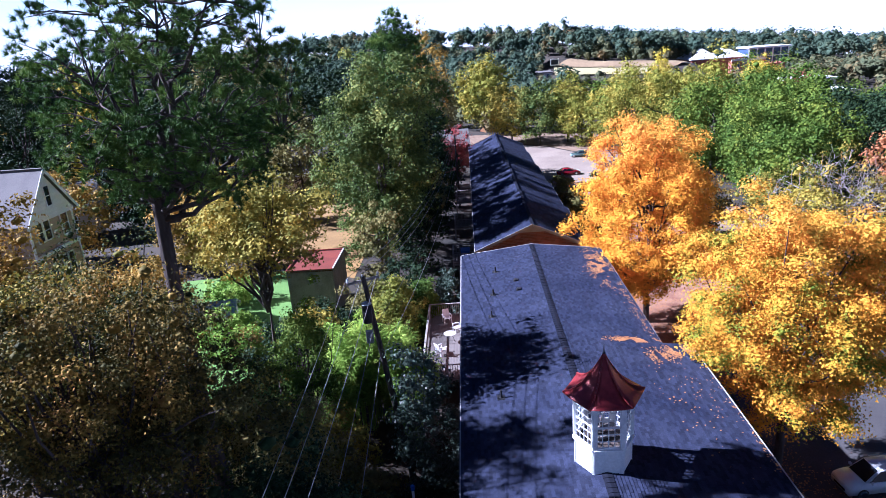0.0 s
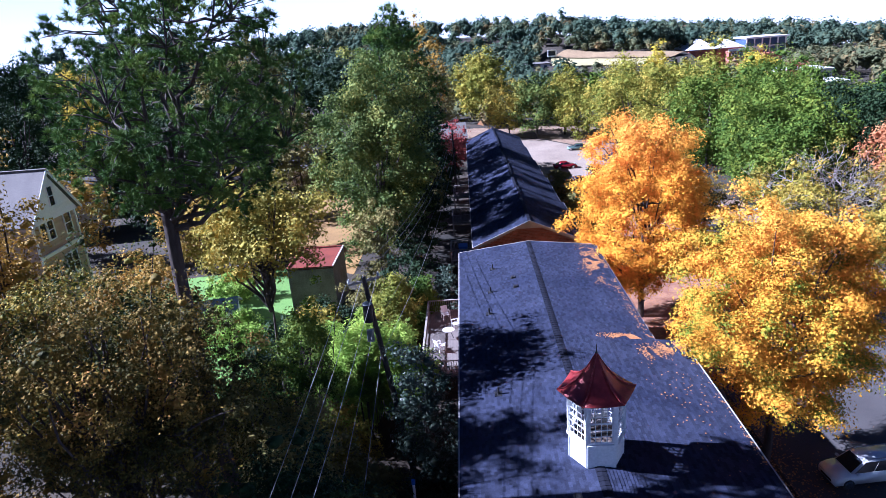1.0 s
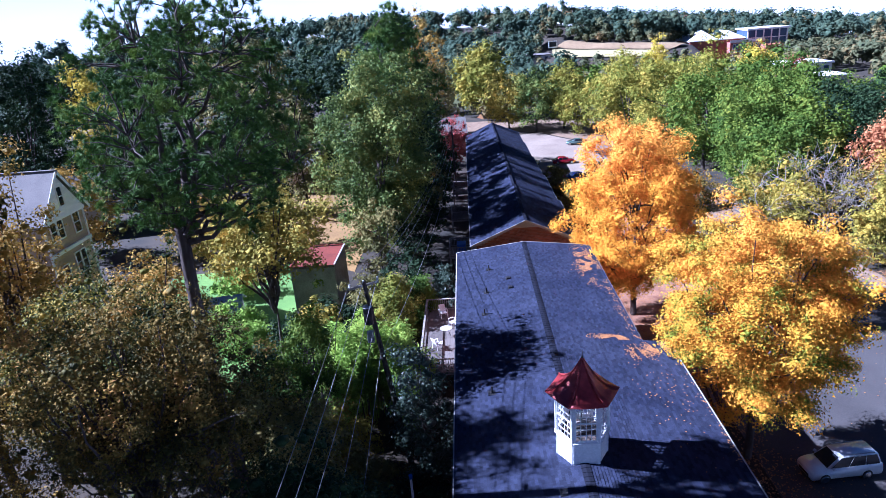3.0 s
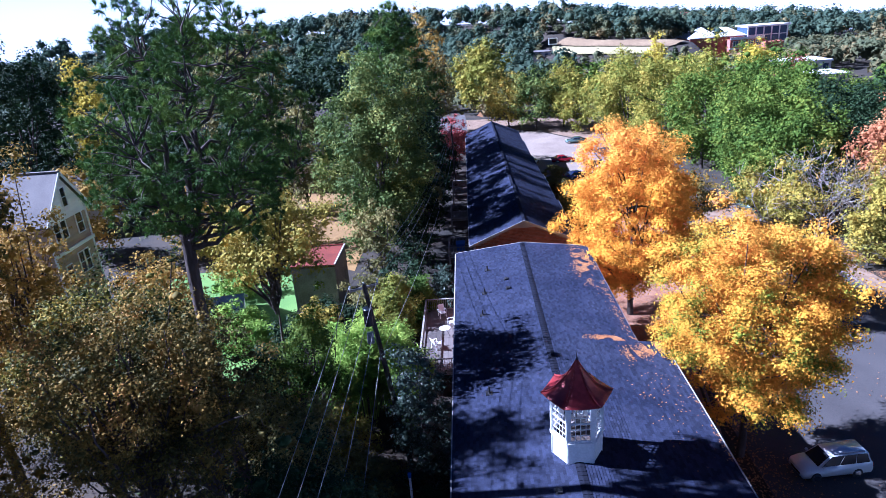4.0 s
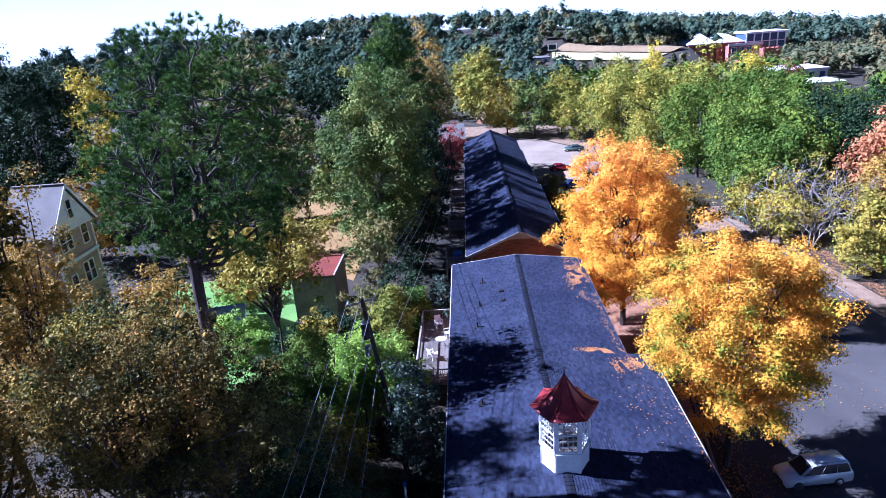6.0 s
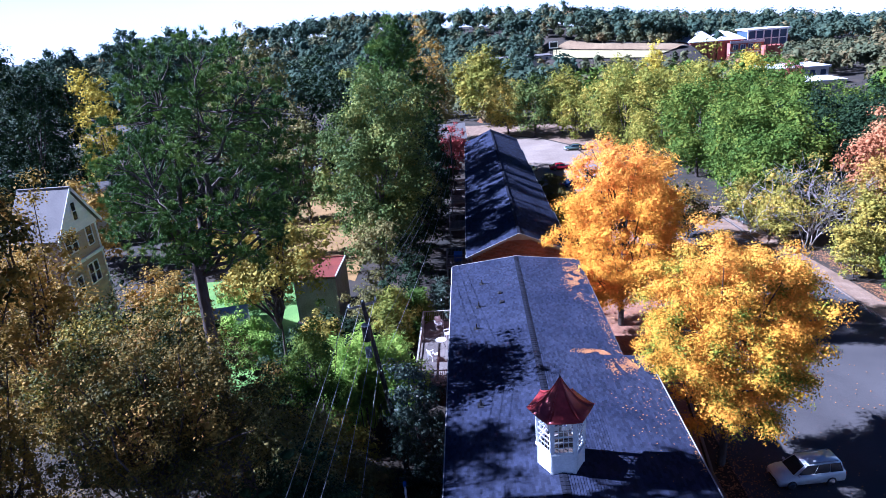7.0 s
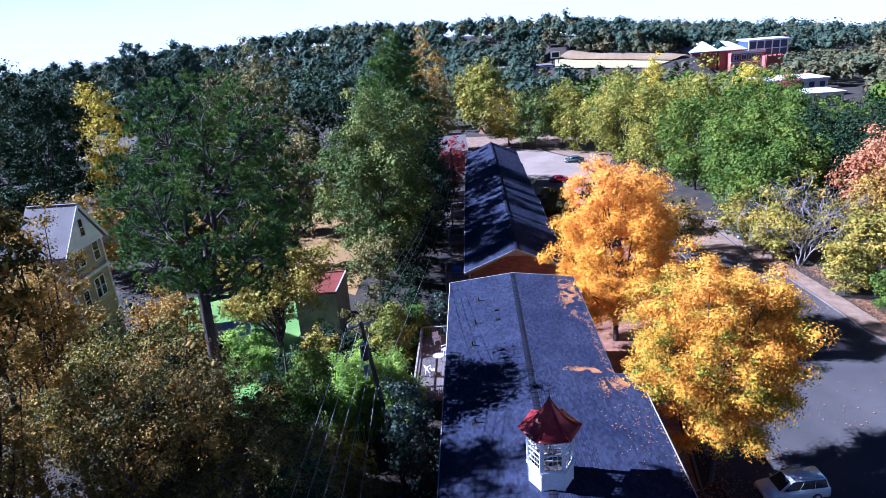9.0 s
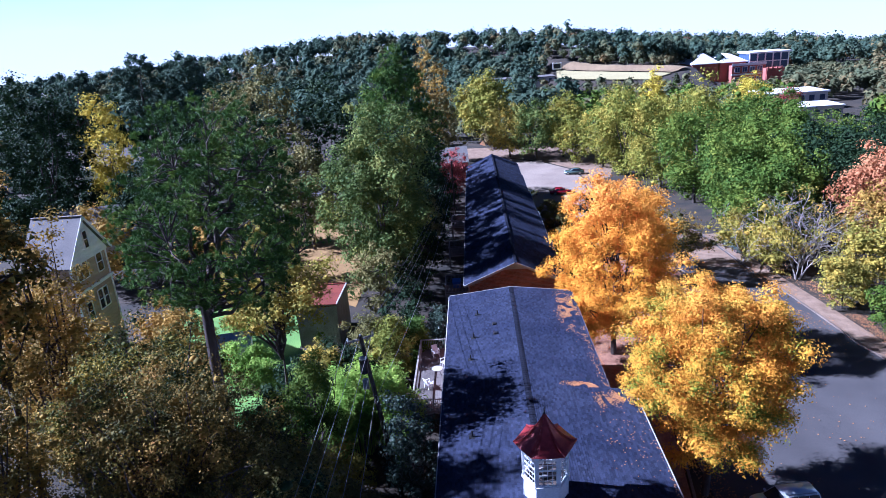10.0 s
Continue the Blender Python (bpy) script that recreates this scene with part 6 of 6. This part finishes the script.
for i, (x, y, h, w) in enumerate(((-7.4, 35.4, 7.2, 4.0), (-4.4, 34.6, 7.0, 3.6), (-6.0, 36.8, 6.4, 3.6), (-8.8, 33.4, 5.4, 3.0))):
    bamboo_clump(x, y, h, w, 400 + i)
for i, (x, y, top, w, leaf, lab) in enumerate((
        (-3.0, 29.4, 9.3, 4.8, SHRUB, "large glossy grey-green magnolia shrub"),
        (-8.0, 29.6, 5.6, 4.0, YELLOW_GREEN, "yellow-green shrub under the cables"),
        (-6.6, 26.5, 5.0, 4.0, OLIVE, "olive shrub under the cables"),
        # Four dark shrubs put over shaded ground, to make the shade there deeper.
        (-5.2, 23.0, 4.2, 4.4, DEEP_GREEN, "dark shrub added to deepen the shade"),
        (-4.0, 18.0, 3.6, 4.6, DEEP_GREEN, "dark shrub added to deepen the shade"),
        (-6.0, 14.0, 4.5, 5.0, DEEP_GREEN, "dark shrub added to deepen the shade"),
        (-2.6, 24.5, 3.4, 3.2, DEEP_GREEN, "dark shrub added to deepen the shade"),
        (-6.2, 45.5, 7.2, 4.2, OAK_YELLOW, "light green shrub by the deck"),
        (-4.4, 47.8, 6.4, 3.4, GREEN, "green shrub by the deck"),
        (-2.2, 52.2, 5.0, 2.6, SHRUB, "grey-green shrub at the gable end"),
        (-9.6, 41.5, 6.5, 5.0, DEEP_GREEN, "dark green shrub by the lawn"),
        (-20.0, 46.0, 5.5, 5.0, BAMBOO, "bright green bush on the lawn"),
        (-17.2, 43.5, 5.0, 4.0, BAMBOO, "bright green bush on the lawn"),
        (-23.5, 57.0, 4.2, 5.0, BAMBOO, "bright green bush on the lawn"),
        (-8.4, 49.0, 6.0, 5.0, OLIVE, "olive shrub beside the outbuilding"))):
    broad_tree("shrub", x, y, top, w, leaf, 420 + i, lab, low=0.02, clumps=80, per=70, size=0.17, clump=0.17, lobes=0.35, limbs=8, category="shrub", inner=0.4, core=0.35)


# ---- a post in the shade beside the flats ----
post = empty("post", -3.05, 22.5, 0.9, label="pale blue-white pipe post in the shade beside the flats", category="post")
bm = bmesh.new()
rod(bm, (0, 0, -0.1), (0, 0, 5.8), 0.06, sides=10)
part("pipe", bm, WHITE, post)
bm = bmesh.new()
rod(bm, (0, 0, 5.75), (0, 0, 5.95), 0.085, sides=10)
part("cap", bm, BLUE_PAINT, post)


# ---- the far side of the valley ----
def far_woods(name, count, leaf, seed, label, region, size, height, leaves=14, clumps=5):
    """A far wood seen over the valley: round crowns set close, the field, halls and college left clear."""
    rng = np.random.default_rng(seed)
    x0, x1, y0, y1 = region
    pts = np.column_stack([rng.uniform(x0, x1, count), rng.uniform(y0, y1, count)])
    px, py = pts[:, 0], pts[:, 1]
    r = px / py
    terrace, behind = field_terrace(px, py)
    clear = (terrace > 0.5) & (behind < 15)
    clear |= (px > 140) & (px < 232) & (py > 385) & (py < 452)
    clear |= (px > -20) & (px < 66) & (py > 424) & (py < 448)
    clear |= (py > 290) & (py < 400) & (r > 0.10) & (r < 0.33) & (height > 9.2)
    clear |= (py > 280) & (py < 440) & (r > 0.33) & (r < 0.48) & (height > 8.2)
    clear |= (py > 150) & (py < 252) & (r > 0.45) & (r < 0.62)
    clear |= (r > 0.86) | (r < -1.0)
    pts = pts[~clear]
    gz = ground_z(pts[:, 0], pts[:, 1])
    n = len(pts)
    h = (height * (0.82 + 0.36 * rng.random(n)))[:, None]
    d = rng.normal(size=(n, clumps, 3))
    d /= np.linalg.norm(d, axis=2, keepdims=True)
    C = np.column_stack([pts, gz + h[:, 0] * 0.56])[:, None] + d * h[:, :, None] * [0.2, 0.2, 0.28] * (0.45 + 0.55 * rng.random((n, clumps, 1)))
    R = h * (0.17 + 0.09 * rng.random((n, clumps)))
    C, R = C.reshape(-1, 3), R.reshape(-1)
    V, F = leaf_arrays(rng, C, R, leaves, size * 1.5, 0.9, loose=0.35, lift=0.4)
    V2, F2 = core_arrays(rng, C, R, 0.5, 0.95)
    V, F = np.concatenate([V, V2]), np.concatenate([F, F2 + len(V)])
    tagged(from_arrays(name, V, F, leaf, None, True), label, "woods", kind="stuff")


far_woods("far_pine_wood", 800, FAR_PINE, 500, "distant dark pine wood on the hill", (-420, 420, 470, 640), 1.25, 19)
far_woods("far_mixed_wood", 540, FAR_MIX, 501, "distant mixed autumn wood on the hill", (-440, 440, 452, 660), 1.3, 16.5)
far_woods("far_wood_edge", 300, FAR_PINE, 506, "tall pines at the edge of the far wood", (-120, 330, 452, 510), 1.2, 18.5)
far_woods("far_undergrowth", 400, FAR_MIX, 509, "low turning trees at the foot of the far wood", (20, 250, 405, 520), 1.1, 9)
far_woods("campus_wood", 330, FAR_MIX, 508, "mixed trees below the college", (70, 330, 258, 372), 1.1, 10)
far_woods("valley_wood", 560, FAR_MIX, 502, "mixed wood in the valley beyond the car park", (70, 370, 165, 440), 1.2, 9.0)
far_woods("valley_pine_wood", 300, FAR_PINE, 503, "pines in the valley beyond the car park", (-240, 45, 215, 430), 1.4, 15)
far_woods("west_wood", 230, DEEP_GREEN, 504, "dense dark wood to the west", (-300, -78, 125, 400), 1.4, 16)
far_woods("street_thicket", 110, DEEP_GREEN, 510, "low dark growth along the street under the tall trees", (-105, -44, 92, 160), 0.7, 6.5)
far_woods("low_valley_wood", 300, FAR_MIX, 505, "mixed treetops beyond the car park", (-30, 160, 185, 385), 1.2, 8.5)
far_woods("green_valley_wood", 240, GREEN, 507, "green treetops beyond the car park", (36, 130, 150, 320), 1.0, 9)


def campus():
    """Brick and glass college building with white gabled halls beside it."""
    e = empty("campus_building", 190, 440, -12, label="brick and glass college building with white trim", category="building")
    e.matrix_world = pose(3.2, 0, -4.4)
    zb = -20

    def block(name, x0, x1, y0, y1, z0, z1, m, parent=e):
        bmb = bmesh.new()
        box(bmb, x0, y0, z0, x1, y1, z1)
        return part(name, bmb, m, parent)

    w = block("wall", 171.5, 193, 440, 460, zb, -1.2, OFFICE_BRICK)
    block("band", 171.2, 193.3, 439.7, 440.1, -1.4, 0.2, OFFICE_WHITE, w)
    block("band", 171.2, 193.3, 439.7, 440.1, -7.4, -6.4, OFFICE_WHITE, w)
    for z in (-5.6, -12.2):
        for i in range(4):
            x = 173.2 + i * 4.8
            f = block("window", x, x + 3.4, 439.75, 439.98, z, z + 3.6, OFFICE_WHITE, w)
            for k in range(2):
                block("pane", x + 0.25 + k * 1.55, x + 1.55 + k * 1.6, 439.65, 439.8, z + 0.3, z + 3.3, BLUE_GLASS, f)
    g = block("tower", 184, 209, 444, 462, zb, 5.4, BLUE_GLASS)
    block("roof_slab", 183, 210.5, 442.5, 463, 5.4, 6.4, OFFICE_WHITE)
    for i in range(6):
        x = 184 + i * 5
        block("mullion", x - 0.35, x + 0.35, 443.6, 444.1, -10, 5.4, OFFICE_WHITE, g)
    for z in (-4.6, 0.2):
        block("transom", 184, 209, 443.65, 444.1, z, z + 0.5, OFFICE_WHITE, g)
    w2 = block("wing_wall", 191, 203, 434, 446, zb, -3.6, OFFICE_BRICK)
    for k in range(4):
        block("pier", 191.5 + k * 2.9, 192.6 + k * 2.9, 433.5, 434.1, zb, -2.6, OFFICE_BRICK, w2)
    for x0, x1, zp in ((147, 166, 7.0), (165, 184, 5.4)):
        h = empty("hall", 0, 0, 0, label="white-roofed gabled hall beside the college building", category="building", group="campus halls")
        h.matrix_world = pose(3.2, 0, -4.4)
        xm = (x0 + x1) / 2
        for xe in (x0, x1):
            bmr = bmesh.new()
            solid(bmr, [(xe, 446, 0.6), (xm, 452, zp), (xm, 470, zp), (xe, 476, 0.6)], (0, 0, 0.5))
            part("roof_slope", bmr, OFFICE_WHITE, h)
        bmr = bmesh.new()
        solid(bmr, [(x0, 446, 0.6), (x1, 446, 0.6), (xm, 452, zp)], (0, 0, 0.4))
        part("roof_slope", bmr, OFFICE_WHITE, h)
        block("wall", x0 + 1, x1 - 1, 447, 475, zb, 0.6, OFFICE_BRICK, h)


campus()


def flat_block(name, x0, x1, y0, y1, z0, z1, wall, roof, label, windows=0):
    e = empty(name, x0, y0, z0, label=label, category="building")
    e.matrix_world = Matrix()
    bm = bmesh.new()
    box(bm, x0, y0, z0, x1, y1, z1 - 0.6)
    w = part("wall", bm, wall, e)
    bm = bmesh.new()
    box(bm, x0 - 0.5, y0 - 0.5, z1 - 0.6, x1 + 0.5, y1 + 0.5, z1)
    part("roof_slab", bm, roof, e)
    for i in range(windows):
        f = (i + 0.5) / windows
        xc = x0 + (x1 - x0) * f
        bm = bmesh.new()
        box(bm, xc - 0.9, y0 - 0.06, z1 - 3.2, xc + 0.9, y0 + 0.02, z1 - 1.3)
        part("window", bm, BLUE_GLASS, w)


flat_block("flat_roofed_hall", 106, 119, 205, 216, -12, -0.3, OFFICE_WHITE, OFFICE_WHITE, "white flat-roofed building with blue-tinted windows", 4)
flat_block("flat_roofed_hall", 106, 128, 232, 246, -12, 1.0, OFFICE_WHITE, OFFICE_WHITE, "long white flat-roofed building behind another", 6)
flat_block("long_hall", -9, 57, 430, 445, -14, -3.2, OFFICE_WHITE, GREY_ROOF, "long low hall with a grey roof beside the field", 12)
flat_block("brick_hall", 165, 186, 560, 575, -2, 9.5, OFFICE_BRICK, OFFICE_BRICK, "distant red brick hall among pines", 5)
sb = empty("scoreboard", 61.5, 452, -5, label="dark scoreboard in a white frame on the field", category="scoreboard")
bm = bmesh.new()
box(bm, -3, -0.3, 4.2, 3, 0.3, 8.6)
part("frame", bm, OFFICE_WHITE, sb)
bm = bmesh.new()
box(bm, -2.4, -0.36, 4.9, 2.4, -0.28, 8.0)
part("screen", bm, GLASS, sb)
for sx in (-2, 2):
    bm = bmesh.new()
    box(bm, sx - 0.2, -0.2, -6, sx + 0.2, 0.2, 4.2)
    part("leg", bm, DARK_METAL, sb)
sheet("campus_car_park", [(205, 330), (262, 330), (300, 400), (240, 438), (212, 432)], CONCRETE, 0.3, "pale campus car park and road on the slope", "parking lot", step=8)


# ---- leaves on the roofs ----
def roof_leaves(name, count, seed, spots, label):
    """Fallen maple leaves lying on the shingles. spots: (x, y, rx, ry, share)."""
    rng = np.random.default_rng(seed)
    share = np.array([s[4] for s in spots], float)
    pick = rng.choice(len(spots), count, p=share / share.sum())
    sp = np.array([s[:4] for s in spots])[pick]
    x, y = sp[:, 0] + sp[:, 2] * rng.normal(size=count) * 0.5, sp[:, 1] + sp[:, 3] * rng.normal(size=count) * 0.5
    drift = np.array([noise.noise(Vector((a * 1.6, b * 1.1, 3.3))) for a, b in zip(x, y)])
    x, y = x[drift > -0.12], y[drift > -0.12]
    on_wing = (y < 32.55) & (x > 7.65) & (x < 11.64)
    on_main = (x > RIDGE_X) & (x < EAVE_R) & ~on_wing & (y < FAR_Y)
    z = np.where(on_wing, 7.40 + (11.68 - x) / 4.08 * 0.39, EAVE_Z + (EAVE_R - x) / (EAVE_R - RIDGE_X) * (RIDGE_Z - EAVE_Z)) + 0.03
    ok = on_wing | on_main
    p = np.column_stack([x, y, z])[ok]
    n = len(p)
    t = rng.normal(size=(n, 3)) * [1, 1, 0.15]
    t /= np.linalg.norm(t, axis=1, keepdims=True)
    b = np.cross(np.array([0, 0, 1.0]) + rng.normal(size=(n, 3)) * 0.2, t)
    s = 0.03 + 0.03 * rng.random((n, 1))
    V = np.stack([p - t * s, p - b * s * 0.8, p + t * s, p + b * s * 0.8], 1).reshape(-1, 3)
    tagged(from_arrays(name, V, np.arange(n * 4).reshape(-1, 4), FALLEN), label, "leaves", kind="stuff")


FALLEN = foliage("fallen_maple_leaves", ((0.0, (0.18, 0.095, 0.04)), (0.5, (0.32, 0.19, 0.075)), (1.0, (0.41, 0.28, 0.12))), 2.0, 0.1, 0.8)
roof_leaves("roof_leaves", 7000, 600, ((9.2, 45.0, 0.9, 3.6, 5), (8.9, 32.95, 1.3, 0.3, 2.2), (10.9, 31.6, 0.9, 0.7, 1.8), (9.6, 31.0, 0.6, 0.7, 0.5), (10.3, 27.0, 1.8, 6.0, 0.3), (11.65, 24.0, 0.2, 9.0, 0.35), (9.9, 39.5, 0.35, 7.0, 0.5)), "fallen orange maple leaves drifted on the shingle roof")


def ground_leaves(name, count, seed, spots, label):
    """Fallen leaves strewn over ground and asphalt round the maples and along the kerb."""
    rng = np.random.default_rng(seed)
    share = np.array([s[4] for s in spots], float)
    sp = np.array([s[:4] for s in spots])[rng.choice(len(spots), count, p=share / share.sum())]
    x, y = sp[:, 0] + sp[:, 2] * rng.normal(size=count) * 0.6, sp[:, 1] + sp[:, 3] * rng.normal(size=count) * 0.6
    drift = np.array([noise.noise(Vector((a * 0.5, b * 0.35, 7.7))) for a, b in zip(x, y)])
    ok = (drift > -0.15) & (x > 10.1)
    x, y = x[ok], y[ok]
    n = len(x)
    p = np.column_stack([x, y, ground_z(x, y) + 0.065 + 0.02 * rng.random(n)])
    t = rng.normal(size=(n, 3)) * [1, 1, 0.15]
    t /= np.linalg.norm(t, axis=1, keepdims=True)
    b = np.cross(np.array([0, 0, 1.0]) + rng.normal(size=(n, 3)) * 0.2, t)
    s = 0.035 + 0.04 * rng.random((n, 1))
    V = np.stack([p - t * s, p - b * s * 0.8, p + t * s, p + b * s * 0.8], 1).reshape(-1, 3)
    tagged(from_arrays(name, V, np.arange(n * 4).reshape(-1, 4), FALLEN), label, "leaves", kind="stuff")


ground_leaves("ground_leaves", 18000, 610, ((14.5, 30, 4, 7, 4), (14, 50, 6, 8, 3), (40.3, 58, 0.9, 12, 3), (39.0, 75, 0.9, 8, 1.5), (36.5, 60, 2.5, 10, 0.5), (24, 40, 7, 8, 0.25), (26, 26, 9, 10, 0.2), (31, 116, 2, 8, 0.6), (34.5, 88, 1.5, 12, 2.2), (30.5, 96, 2.5, 9, 1.4), (36.2, 66, 1.2, 8, 1.5)), "fallen orange and brown leaves strewn over asphalt and kerb")


def near_shingles():
    """The porch shingle tabs nearest the cupola, each laid by itself."""
    for roof, tabs in NEAR_TABS:
        for t in tabs:
            from_arrays("shingle", t, np.array([(0, 1, 2, 3), (3, 2, 4, 5)]), SHINGLE, roof)


near_shingles()
